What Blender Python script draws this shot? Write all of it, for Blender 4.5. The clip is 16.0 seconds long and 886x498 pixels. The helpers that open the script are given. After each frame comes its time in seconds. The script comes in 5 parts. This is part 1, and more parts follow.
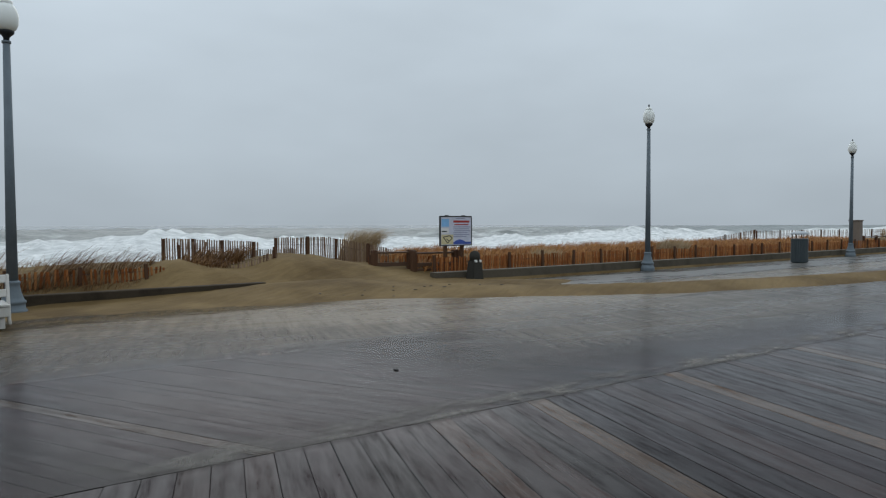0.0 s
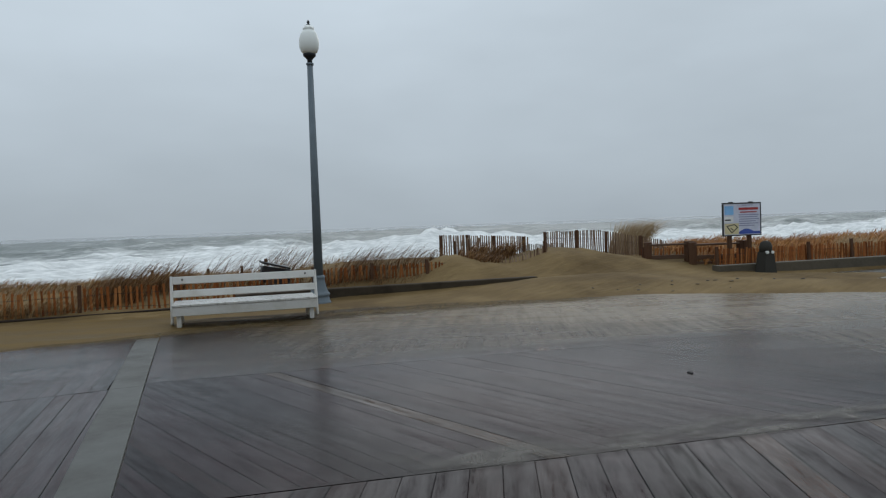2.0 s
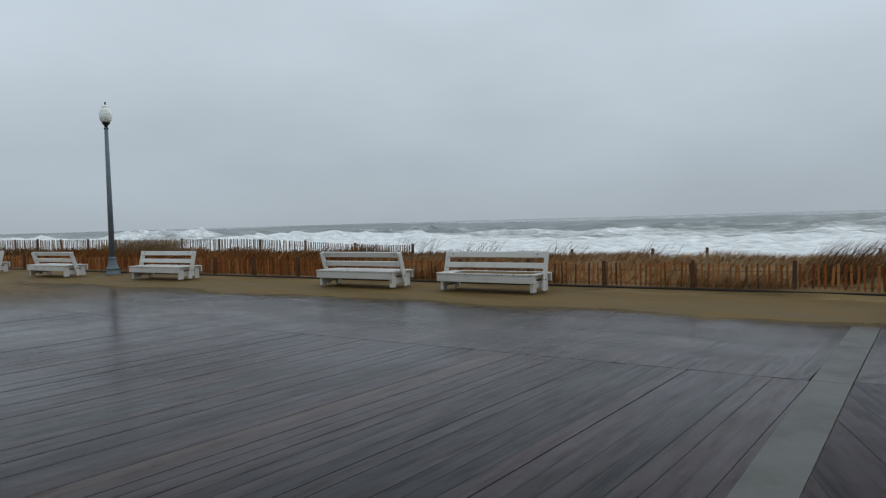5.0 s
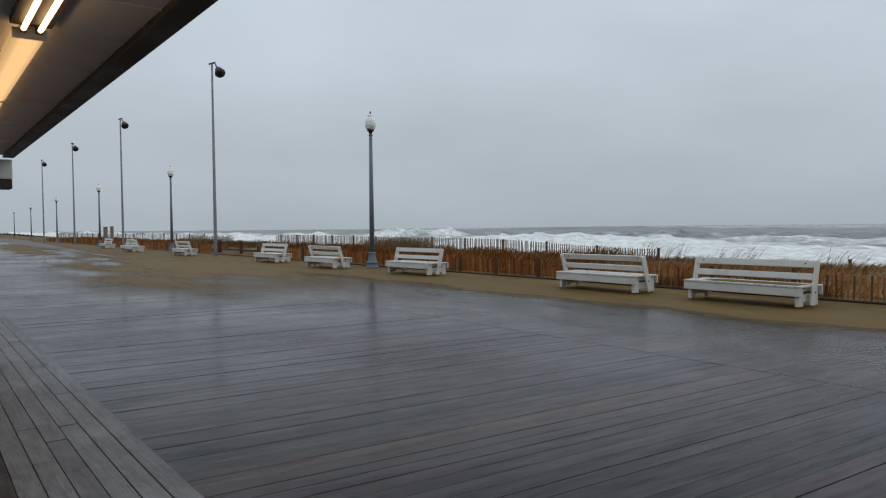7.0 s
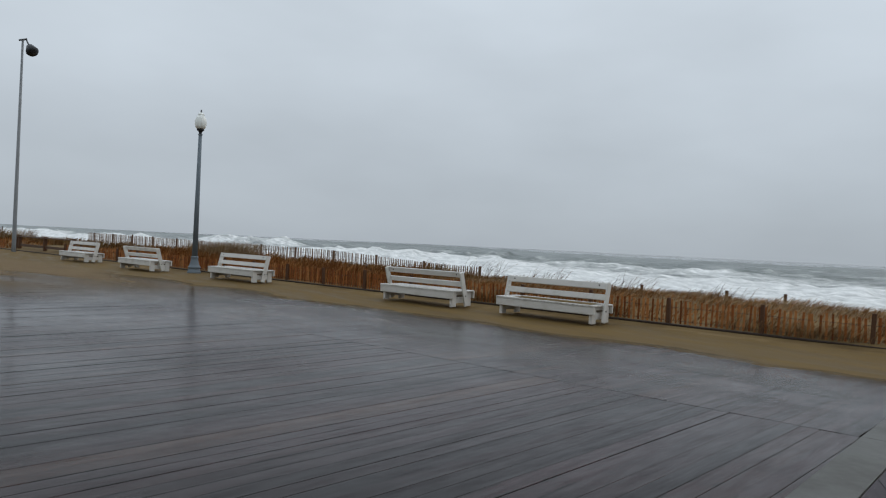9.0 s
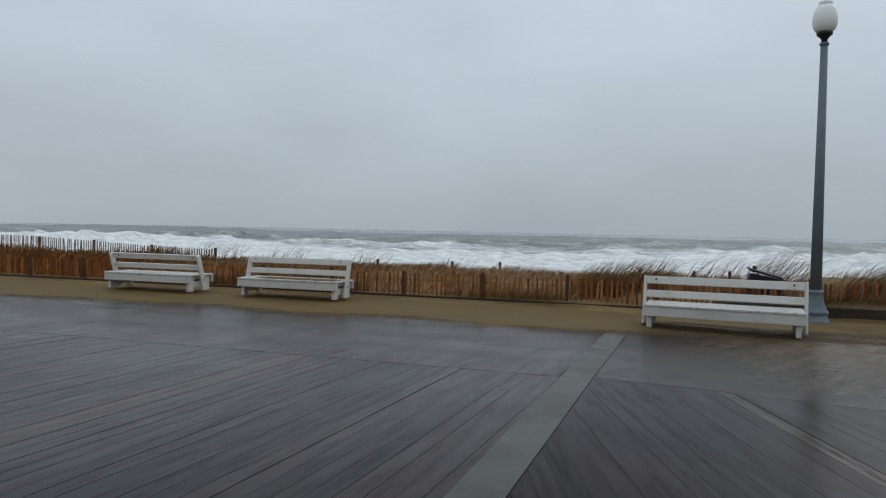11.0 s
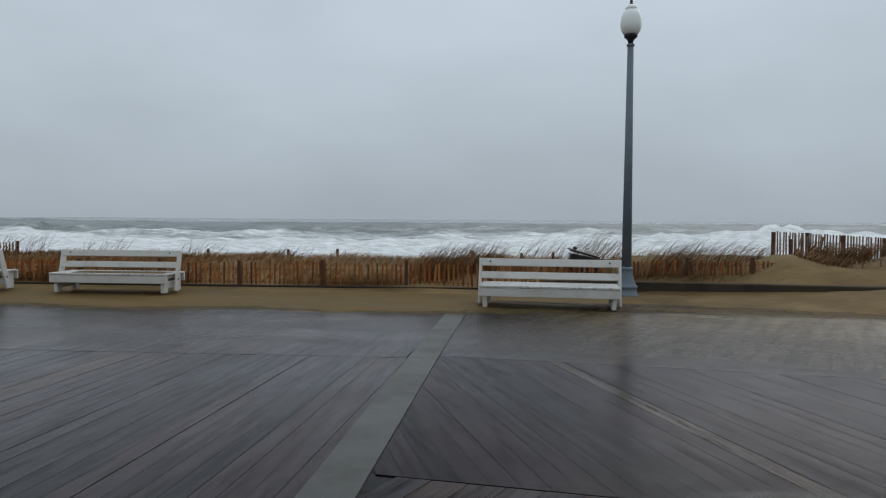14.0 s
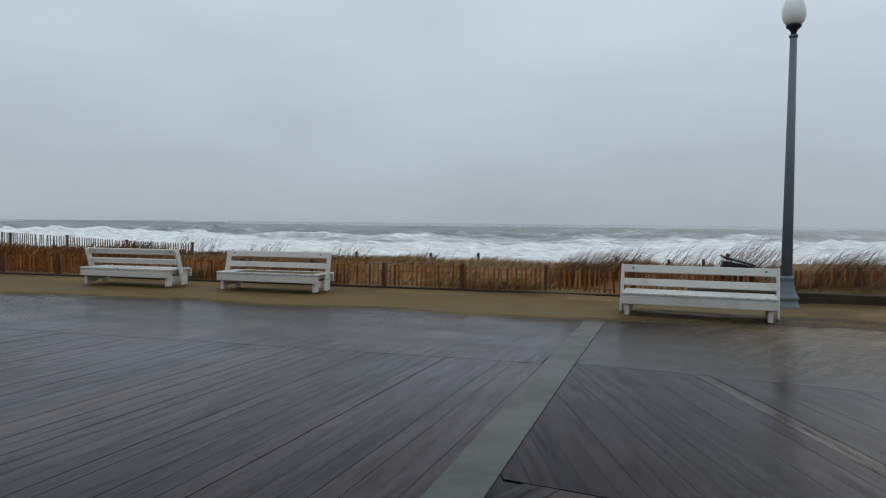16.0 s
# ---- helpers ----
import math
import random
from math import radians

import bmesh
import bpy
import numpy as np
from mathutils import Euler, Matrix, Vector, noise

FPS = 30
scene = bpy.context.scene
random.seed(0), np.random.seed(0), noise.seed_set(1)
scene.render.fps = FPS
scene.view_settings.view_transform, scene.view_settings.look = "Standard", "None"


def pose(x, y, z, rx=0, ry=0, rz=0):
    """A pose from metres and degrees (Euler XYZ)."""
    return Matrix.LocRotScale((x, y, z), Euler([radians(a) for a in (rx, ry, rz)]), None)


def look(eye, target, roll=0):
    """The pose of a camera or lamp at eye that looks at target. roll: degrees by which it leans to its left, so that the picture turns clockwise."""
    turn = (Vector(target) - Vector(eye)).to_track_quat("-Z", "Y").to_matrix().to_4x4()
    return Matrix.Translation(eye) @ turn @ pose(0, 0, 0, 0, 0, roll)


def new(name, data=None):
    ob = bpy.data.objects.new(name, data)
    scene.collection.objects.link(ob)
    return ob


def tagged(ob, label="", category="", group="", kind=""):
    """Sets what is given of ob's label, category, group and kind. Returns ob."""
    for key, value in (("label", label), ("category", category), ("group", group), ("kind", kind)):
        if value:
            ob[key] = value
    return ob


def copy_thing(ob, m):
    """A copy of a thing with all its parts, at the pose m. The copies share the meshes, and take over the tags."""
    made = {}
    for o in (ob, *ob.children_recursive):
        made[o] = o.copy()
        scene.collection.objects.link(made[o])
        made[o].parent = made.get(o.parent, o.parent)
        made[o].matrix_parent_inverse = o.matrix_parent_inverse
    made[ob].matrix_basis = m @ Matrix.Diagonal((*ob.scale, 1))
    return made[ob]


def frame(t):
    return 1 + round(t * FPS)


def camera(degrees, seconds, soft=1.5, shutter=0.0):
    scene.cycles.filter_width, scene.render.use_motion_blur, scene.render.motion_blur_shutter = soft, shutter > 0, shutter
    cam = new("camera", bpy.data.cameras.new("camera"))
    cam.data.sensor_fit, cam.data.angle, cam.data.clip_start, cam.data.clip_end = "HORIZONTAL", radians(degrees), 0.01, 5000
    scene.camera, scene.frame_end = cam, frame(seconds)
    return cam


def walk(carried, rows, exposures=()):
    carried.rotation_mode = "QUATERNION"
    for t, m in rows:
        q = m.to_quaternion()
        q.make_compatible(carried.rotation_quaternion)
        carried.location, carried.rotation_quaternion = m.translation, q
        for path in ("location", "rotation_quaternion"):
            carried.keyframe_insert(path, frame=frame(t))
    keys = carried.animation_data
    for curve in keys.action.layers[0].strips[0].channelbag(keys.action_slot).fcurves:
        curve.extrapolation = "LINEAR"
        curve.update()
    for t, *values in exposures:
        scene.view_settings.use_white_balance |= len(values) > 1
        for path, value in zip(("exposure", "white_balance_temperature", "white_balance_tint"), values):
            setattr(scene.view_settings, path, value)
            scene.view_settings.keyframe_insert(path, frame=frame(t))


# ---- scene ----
cam = camera(65.8, 16.0, 1.2)
PATH = [
    (0, (-0.269, -0.471, 1.527), (1.07, 1.013, 1.455), -0.12),
    (0.5, (-0.241, -0.427, 1.515), (1.089, 1.063, 1.41), -0.22),
    (1, (-0.238, -0.333, 1.499), (0.996, 1.238, 1.417), -0.69),
    (1.5, (-0.246, -0.195, 1.485), (0.809, 1.503, 1.411), -0.9),
    (1.7, (-0.233, -0.134, 1.481), (0.725, 1.62, 1.397), -0.63),
    (2, (-0.208, -0.046, 1.475), (0.484, 1.829, 1.403), -2),
    (2.2, (-0.172, 0.008, 1.474), (0.31, 1.947, 1.375), 1.23),
    (2.5, (-0.122, 0.09, 1.468), (0.05, 2.082, 1.417), 1.16),
    (3, (-0.098, 0.245, 1.445), (-0.181, 2.242, 1.362), 0.33),
    (3.5, (-0.132, 0.373, 1.447), (-0.306, 2.364, 1.364), -1.77),
    (4, (-0.134, 0.5, 1.442), (-0.785, 2.39, 1.389), -1.02),
    (4.1, (-0.127, 0.519, 1.448), (-0.875, 2.374, 1.429), -1.09),
    (4.5, (-0.108, 0.589, 1.458), (-1.162, 2.286, 1.367), -0.54),
    (5, (-0.125, 0.636, 1.464), (-1.294, 2.257, 1.381), -1.6),
    (5.2, (-0.14, 0.652, 1.468), (-1.454, 2.16, 1.432), -1.4),
    (7.3, (-0.192, 0.754, 1.443), (-1.848, 1.874, 1.375), -0.63),
    (7.5, (-0.179, 0.762, 1.442), (-1.822, 1.901, 1.374), -0.71),
    (8, (-0.107, 0.779, 1.438), (-1.786, 1.863, 1.365), 0.42),
    (8.5, (0.053, 0.801, 1.413), (-1.552, 1.992, 1.349), 2.64),
    (9, (0.174, 0.782, 1.397), (-1.173, 2.261, 1.383), 2.76),
    (9.2, (0.187, 0.757, 1.401), (-1.046, 2.331, 1.38), 1.27),
    (11.3, (0.242, 0.357, 1.444), (-0.288, 2.285, 1.397), 0.77),
    (11.5, (0.229, 0.328, 1.449), (-0.163, 2.289, 1.41), 0.2),
    (12, (0.19, 0.266, 1.474), (0.082, 2.263, 1.464), 0.55),
    (12.5, (0.202, 0.235, 1.471), (0.522, 2.208, 1.412), 0.96),
    (13, (0.215, 0.232, 1.46), (0.8, 2.142, 1.359), 1.96),
    (13.5, (0.172, 0.235, 1.441), (0.605, 2.185, 1.345), 1.12),
    (14, (0.133, 0.254, 1.436), (-0.088, 2.24, 1.348), 0.38),
    (14.5, (0.156, 0.249, 1.434), (-0.33, 2.184, 1.289), 0.96),
    (15, (0.158, 0.264, 1.435), (-0.354, 2.193, 1.305), 1.18),
    (15.5, (0.184, 0.263, 1.432), (-0.366, 2.184, 1.347), 1.04),
    (16, (0.2, 0.281, 1.432), (-0.427, 2.179, 1.354), 0.56),
]
walk(cam, [(t, look(e, g, r)) for t, e, g, r in PATH],
     [(0, 0.0, 6500, 10), (2.5, -0.05, 6500, 10), (5, -0.04, 6500, 10), (7.5, -0.05, 6650, 12), (8, 0.04, 6700, 12.5), (8.5, 0.03, 6700, 12.5), (9.2, 0.0, 6650, 12), (12, -0.12, 6500, 11), (13.5, -0.13, 6500, 11), (15, -0.05, 6500, 11), (16, -0.03, 6500, 11)])

# ---- light: an overcast sky, brighter overhead, and a very soft sun ----
world = bpy.data.worlds.new("overcast_sky")
scene.world = world
world.use_nodes = True
wn, wl = world.node_tree.nodes, world.node_tree.links
wbg = wn["Background"]
wco = wn.new("ShaderNodeTexCoord")
wsep = wn.new("ShaderNodeSeparateXYZ")
wl.new(wco.outputs["Generated"], wsep.inputs[0])
wmap = wn.new("ShaderNodeMapRange")
wmap.inputs["From Min"].default_value, wmap.inputs["From Max"].default_value = 0.0, 1.0
wmap.inputs["To Min"].default_value, wmap.inputs["To Max"].default_value = 0.42, 1.07
wl.new(wsep.outputs["Z"], wmap.inputs["Value"])
wmp = wn.new("ShaderNodeMapping")
wmp.inputs["Scale"].default_value = (1.0, 1.0, 2.6)
wl.new(wco.outputs["Generated"], wmp.inputs["Vector"])
wnz = wn.new("ShaderNodeTexNoise")
wnz.inputs["Scale"].default_value, wnz.inputs["Detail"].default_value, wnz.inputs["Roughness"].default_value = 2.2, 4.0, 0.5
wl.new(wmp.outputs[0], wnz.inputs["Vector"])
wcl = wn.new("ShaderNodeMapRange")
wcl.inputs["From Min"].default_value, wcl.inputs["From Max"].default_value = 0.25, 0.75
wcl.inputs["To Min"].default_value, wcl.inputs["To Max"].default_value = 0.90, 1.10
wl.new(wnz.outputs["Fac"], wcl.inputs["Value"])
wmul = wn.new("ShaderNodeMath")
wmul.operation = "MULTIPLY"
wl.new(wmap.outputs[0], wmul.inputs[0])
wl.new(wcl.outputs[0], wmul.inputs[1])
wsky = wn.new("ShaderNodeTexSky")
wsky.sky_type, wsky.sun_disc = "NISHITA", False
wsky.sun_elevation, wsky.sun_rotation = radians(40), radians(150)
wmixc = wn.new("ShaderNodeMix")
wmixc.data_type = "RGBA"
wmixc.inputs["Factor"].default_value = 0.003
wmixc.inputs[6].default_value = (0.918, 1.062, 1.185, 1)
wl.new(wsky.outputs[0], wmixc.inputs[7])
wl.new(wmixc.outputs[2], wbg.inputs["Color"])
wl.new(wmul.outputs[0], wbg.inputs["Strength"])

sun = new("sun", bpy.data.lights.new("sun", "SUN"))
sun.data.energy, sun.data.angle, sun.data.color = 0.5, radians(60), (1.0, 0.97, 0.93)
sun.rotation_euler = (radians(50), 0, radians(150))

# ---- the boardwalk's lines, slightly bent where the pale strip crosses ----
def smooth(v, a, b):
    t = min(1.0, max(0.0, (v - a) / (b - a)))
    return t * t * (3 - 2 * t)


def lamp_line(x):
    return 13.8 + (0.05 * (x - 2.2) if x < 2.2 else -0.075 * (x - 2.2))


def kerb_line(x):
    return lamp_line(x) + 0.34


def joint_near(x):
    return 3.61 - 0.12 * (x - 2.43)


def joint_far(x):
    return 7.11 - 0.12 * (x - 1.2) if x > -0.85 else 7.2 + 0.045 * (x + 1)


def board_edge(x):
    return 1.73 + 0.045 * (x + 3.7)


def fall_z(x, y):
    far = joint_far(x)
    return -(0.075 + 0.035 * smooth(x, 2, 12)) * max(0.0, (y - far) / (lamp_line(x) - far))


def deck_z(x, y):
    """Height of the boards: on the slanted ones, along the straight board that passes there."""
    if x < -0.68:
        return fall_z(x, y)
    ca, sa = math.cos(radians(65.5)), math.sin(radians(65.5))
    s = (y - 7.11 + 0.12 * (x - 1.2)) / (sa + 0.12 * ca)
    if s <= 0:
        return 0.0
    return s / 8.6 * fall_z(x + (8.6 - s) * ca, y + (8.6 - s) * sa)


# ---- materials ----
def material(name):
    m = bpy.data.materials.new(name)
    m.use_nodes = True
    n, l = m.node_tree.nodes, m.node_tree.links
    return m, n, l, n["Principled BSDF"]


def ramp(n, stops):
    r = n.new("ShaderNodeValToRGB")
    e = r.color_ramp.elements
    while len(e) < len(stops):
        e.new(0.5)
    for k, (p, c) in zip(e, stops):
        k.position, k.color = p, (*c, 1)
    return r


def mixed(n, l, mode, fac, a, b):
    mx = n.new("ShaderNodeMix")
    mx.data_type, mx.blend_type = "RGBA", mode
    for key, v in ((0, fac), (6, a), (7, b)):
        if isinstance(v, (int, float)):
            mx.inputs[key].default_value = v
        elif isinstance(v, tuple):
            mx.inputs[key].default_value = (*v, 1)
        else:
            l.new(v, mx.inputs[key])
    return mx.outputs[2]


def noise_tex(n, l, scale, detail=4.0, rough=0.55, coords="Object", stretch=(1, 1, 1), random_shift=False):
    co = n.new("ShaderNodeTexCoord")
    mp = n.new("ShaderNodeMapping")
    mp.inputs["Scale"].default_value = stretch
    src = co.outputs[coords]
    if random_shift:
        info = n.new("ShaderNodeObjectInfo")
        mul = n.new("ShaderNodeVectorMath")
        mul.operation = "MULTIPLY_ADD"
        cmb = n.new("ShaderNodeCombineXYZ")
        for k in range(3):
            l.new(info.outputs["Random"], cmb.inputs[k])
        l.new(cmb.outputs[0], mul.inputs[0])
        mul.inputs[1].default_value = (37.0, 19.0, 53.0)
        l.new(src, mul.inputs[2])
        src = mul.outputs[0]
    l.new(src, mp.inputs["Vector"])
    t = n.new("ShaderNodeTexNoise")
    t.inputs["Scale"].default_value, t.inputs["Detail"].default_value, t.inputs["Roughness"].default_value = scale, detail, rough
    l.new(mp.outputs[0], t.inputs["Vector"])
    return t.outputs["Fac"]


def world_noise(n, l, scale, detail=4.0, rough=0.55, stretch=(1, 1, 1), turn=0.0):
    g = n.new("ShaderNodeNewGeometry")
    mp = n.new("ShaderNodeMapping")
    mp.vector_type = "TEXTURE"
    mp.inputs["Scale"].default_value, mp.inputs["Rotation"].default_value = tuple(1 / v for v in stretch), (0, 0, turn)
    l.new(g.outputs["Position"], mp.inputs["Vector"])
    t = n.new("ShaderNodeTexNoise")
    t.inputs["Scale"].default_value, t.inputs["Detail"].default_value, t.inputs["Roughness"].default_value = scale, detail, rough
    l.new(mp.outputs[0], t.inputs["Vector"])
    return t.outputs["Fac"]


def span(n, l, v, a, b, c, d):
    r = n.new("ShaderNodeMapRange")
    r.inputs["From Min"].default_value, r.inputs["From Max"].default_value = a, b
    r.inputs["To Min"].default_value, r.inputs["To Max"].default_value = c, d
    l.new(v, r.inputs["Value"])
    return r.outputs[0]


def bumped(n, l, bsdf, height, strength, distance=0.01):
    b = n.new("ShaderNodeBump")
    b.inputs["Strength"].default_value, b.inputs["Distance"].default_value = strength, distance
    l.new(height, b.inputs["Height"])
    l.new(b.outputs[0], bsdf.inputs["Normal"])


def wet_wood(name, stops, rough=(0.07, 0.24), island=False, gloss=0.3, edge=0.0, patchy=0.88, relief=0.3, contrast=0.8):
    """Weathered boards under a film of rain; each board has its own tone."""
    m, n, l, p = material(name)
    if island:
        rnd = n.new("ShaderNodeNewGeometry").outputs["Random Per Island"]
    else:
        rnd = n.new("ShaderNodeObjectInfo").outputs["Random"]
    tone = ramp(n, stops)
    l.new(rnd, tone.inputs[0])
    grain = noise_tex(n, l, 9, 6, 0.65, "Object", (0.35, 6, 6), not island)
    blot = world_noise(n, l, 0.8, 5, 0.6)
    wet = world_noise(n, l, 0.35, 4, 0.6)
    col = mixed(n, l, "MULTIPLY", contrast, tone.outputs[0], ramp_of(n, l, grain, [(0.28, (0.32, 0.30, 0.29)), (0.5, (0.95, 0.93, 0.92)), (0.74, (1.6, 1.5, 1.45))]))
    col = mixed(n, l, "MULTIPLY", 0.7, col, ramp_of(n, l, blot, [(0.3, (0.55, 0.55, 0.57)), (0.7, (1.3, 1.25, 1.2))]))
    spot = world_noise(n, l, 7, 5, 0.7)
    col = mixed(n, l, "MULTIPLY", 0.6, col, ramp_of(n, l, spot, [(0.32, (0.6, 0.58, 0.57)), (0.5, (1, 1, 1)), (0.72, (1.35, 1.3, 1.26))]))
    wear = noise_tex(n, l, 30, 5, 0.7, "Object", (0.12, 2.2, 1), not island)
    col = mixed(n, l, "MULTIPLY", 0.7 * contrast, col, ramp_of(n, l, wear, [(0.34, (0.45, 0.43, 0.44)), (0.5, (1, 1, 1)), (0.68, (1.5, 1.45, 1.45))]))
    if edge:
        # shade of open seams painted on board edges, coming and going along each board
        along = noise_tex(n, l, 2.4, 4, 0.65, "Object", (1, 0.2, 0.2), True)
        axes = n.new("ShaderNodeSeparateXYZ")
        l.new(n.new("ShaderNodeTexCoord").outputs["Object"], axes.inputs[0])
        side = n.new("ShaderNodeMath")
        side.operation = "ABSOLUTE"
        l.new(axes.outputs["Y"], side.inputs[0])
        seam_shade = n.new("ShaderNodeMath")
        seam_shade.operation = "ADD"
        l.new(side.outputs[0], seam_shade.inputs[0])
        l.new(span(n, l, along, 0.44, 0.60, -0.012, 0.015), seam_shade.inputs[1])
        col = mixed(n, l, "MIX", span(n, l, seam_shade.outputs[0], edge - 0.003, edge, 0, 0.85), col, (0.006, 0.0045, 0.004))
    l.new(col, p.inputs["Base Color"])
    r1 = span(n, l, wet, 0.35, 0.65, *rough)
    add = n.new("ShaderNodeMath")
    add.operation = "MULTIPLY_ADD"
    l.new(grain, add.inputs[0])
    add.inputs[1].default_value = 0.5 * relief
    l.new(r1, add.inputs[2])
    l.new(add.outputs[0], p.inputs["Roughness"])
    patchy_wet = noise_tex(n, l, 3.2, 6, 0.7, "Object", (0.5, 4, 1), not island)
    l.new(span(n, l, patchy_wet, 0.34, 0.66, gloss * (1 - patchy), gloss * (1 + patchy)), p.inputs["Specular IOR Level"])
    uneven = n.new("ShaderNodeMath")
    uneven.operation = "MULTIPLY_ADD"
    l.new(world_noise(n, l, 2.5, 3, 0.5), uneven.inputs[0])
    uneven.inputs[1].default_value = 1.6
    l.new(grain, uneven.inputs[2])
    bumped(n, l, p, uneven.outputs[0], relief, 0.006)
    return m


def ramp_of(n, l, v, stops):
    r = ramp(n, stops)
    l.new(v, r.inputs[0])
    return r.outputs[0]


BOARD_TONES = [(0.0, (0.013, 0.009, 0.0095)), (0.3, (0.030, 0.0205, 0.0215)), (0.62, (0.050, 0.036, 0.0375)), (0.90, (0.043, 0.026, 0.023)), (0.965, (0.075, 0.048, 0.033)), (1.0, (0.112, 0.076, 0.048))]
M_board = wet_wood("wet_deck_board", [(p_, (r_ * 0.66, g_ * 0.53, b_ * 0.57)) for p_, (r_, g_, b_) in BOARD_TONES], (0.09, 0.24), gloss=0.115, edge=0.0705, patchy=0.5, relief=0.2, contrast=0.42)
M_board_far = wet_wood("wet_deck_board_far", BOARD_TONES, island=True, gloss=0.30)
NEAR_TONES = [(0.0, (0.011, 0.0065, 0.006)), (0.25, (0.024, 0.0145, 0.0135)), (0.5, (0.042, 0.0285, 0.027)), (0.7, (0.029, 0.0165, 0.0135)), (0.88, (0.058, 0.037, 0.028)), (0.955, (0.036, 0.0205, 0.016)), (1.0, (0.085, 0.052, 0.031))]
M_board_near = wet_wood("near_wet_deck_board", [(p_, (r_ * 0.56, g_ * 0.50, b_ * 0.60)) for p_, (r_, g_, b_) in NEAR_TONES], contrast=0.4, relief=0.2, gloss=0.075, edge=0.0965, patchy=0.75)
M_tan = wet_wood("tan_deck_board", [(0, (0.066, 0.040, 0.024)), (1, (0.078, 0.048, 0.030))], gloss=0.08, relief=0.15, contrast=0.5)
M_tan_dull = wet_wood("dull_tan_deck_board", [(0, (0.036, 0.022, 0.015)), (1, (0.044, 0.028, 0.019))], gloss=0.06, relief=0.12, contrast=0.6)
M_board_mid = wet_wood("darker_wet_deck_board", [(p_, (r_ * 0.42, g_ * 0.31, b_ * 0.37)) for p_, (r_, g_, b_) in BOARD_TONES[:4]], (0.09, 0.2), gloss=0.05, edge=0.0708, patchy=0.45, relief=0.18, contrast=0.45)
M_board_mid_far = wet_wood("darker_wet_deck_board_far", [(p_, (r_ * 0.42, g_ * 0.31, b_ * 0.37)) for p_, (r_, g_, b_) in BOARD_TONES[:4]], (0.07, 0.22), True, 0.08)
M_long = wet_wood("grey_porch_board", [(0, (0.115, 0.112, 0.118)), (0.5, (0.145, 0.141, 0.147)), (1, (0.17, 0.165, 0.168))], (0.22, 0.45), contrast=0.45)
M_dark = wet_wood("dark_worn_board", [(0, (0.02, 0.014, 0.010)), (1, (0.045, 0.03, 0.02))], (0.25, 0.5))


def plain(name, base, rough=0.6, vary=0.18, scale=6.0, metal=0.0, bump=0.15, dirt=None, dirt_amount=0.5, gloss=0.3):
    m, n, l, p = material(name)
    p.inputs["Specular IOR Level"].default_value = gloss
    fine = noise_tex(n, l, scale * 6, 5, 0.6)
    broad = noise_tex(n, l, scale * 0.6, 4, 0.6, random_shift=True)
    lo, hi = tuple(c * (1 - vary) for c in base), tuple(min(1, c * (1 + vary)) for c in base)
    col = mixed(n, l, "MIX", fine, lo, hi)
    if dirt:
        col = mixed(n, l, "MIX", span(n, l, broad, 0.5, 0.72, 0, dirt_amount), col, dirt)
    else:
        col = mixed(n, l, "MULTIPLY", 0.5, col, ramp_of(n, l, broad, [(0.3, (0.75, 0.75, 0.75)), (0.7, (1.15, 1.15, 1.15))]))
    l.new(col, p.inputs["Base Color"])
    p.inputs["Metallic"].default_value = metal
    l.new(span(n, l, broad, 0.3, 0.7, rough * 0.8, min(1, rough * 1.2)), p.inputs["Roughness"])
    bumped(n, l, p, fine, bump, 0.004)
    return m


M_white = plain("white_bench_paint", (0.56, 0.54, 0.50), 0.45, 0.06, 5, dirt=(0.36, 0.32, 0.25), dirt_amount=0.45)
M_seat = plain("wet_dirty_white_paint", (0.56, 0.54, 0.50), 0.2, 0.1, 24, dirt=(0.20, 0.18, 0.15), dirt_amount=0.75)
M_bolt = plain("rusty_bolt", (0.05, 0.04, 0.035), 0.5, 0.2, 20)
M_iron = plain("blue_grey_lamp_paint", (0.140, 0.166, 0.184), 0.55, 0.12, 5, bump=0.06, gloss=0.12)
M_black = plain("black_cast_iron", (0.018, 0.02, 0.022), 0.45, 0.2, 8)
M_pole = plain("weathered_pole", (0.19, 0.20, 0.205), 0.6, 0.2, 4)
M_conc = plain("damp_concrete", (0.052, 0.040, 0.028), 0.75, 0.25, 3, dirt=(0.02, 0.016, 0.012), dirt_amount=0.8, gloss=0.06)
M_seawall = plain("brown_grey_sea_wall", (0.095, 0.080, 0.060), 0.75, 0.25, 3, dirt=(0.055, 0.045, 0.034), dirt_amount=0.7, gloss=0.06)
M_coping = plain("pale_concrete_edge", (0.17, 0.155, 0.13), 0.8, 0.15, 3, gloss=0.06)
M_kerbwood = plain("dark_timber_kerb", (0.024, 0.015, 0.010), 0.7, 0.3, 4, gloss=0.15)
M_strip = plain("grey_green_strip", (0.078, 0.077, 0.068), 0.45, 0.25, 3, dirt=(0.045, 0.040, 0.036), dirt_amount=0.6, gloss=0.16)
M_post = plain("dark_wood_post", (0.088, 0.044, 0.024), 0.75, 0.3, 5, gloss=0.15)
M_rail = plain("brown_rail_wood", (0.085, 0.045, 0.025), 0.55, 0.3, 5)
M_bin = plain("grey_green_bin", (0.055, 0.068, 0.072), 0.5, 0.15, 5)
M_lid = plain("pale_bin_lid", (0.35, 0.37, 0.38), 0.45, 0.1, 5)
M_bollard = plain("dark_grey_pedestal", (0.045, 0.042, 0.036), 0.7, 0.2, 5, gloss=0.08)
M_dot = plain("white_cap", (0.75, 0.75, 0.72), 0.5, 0.05, 8)
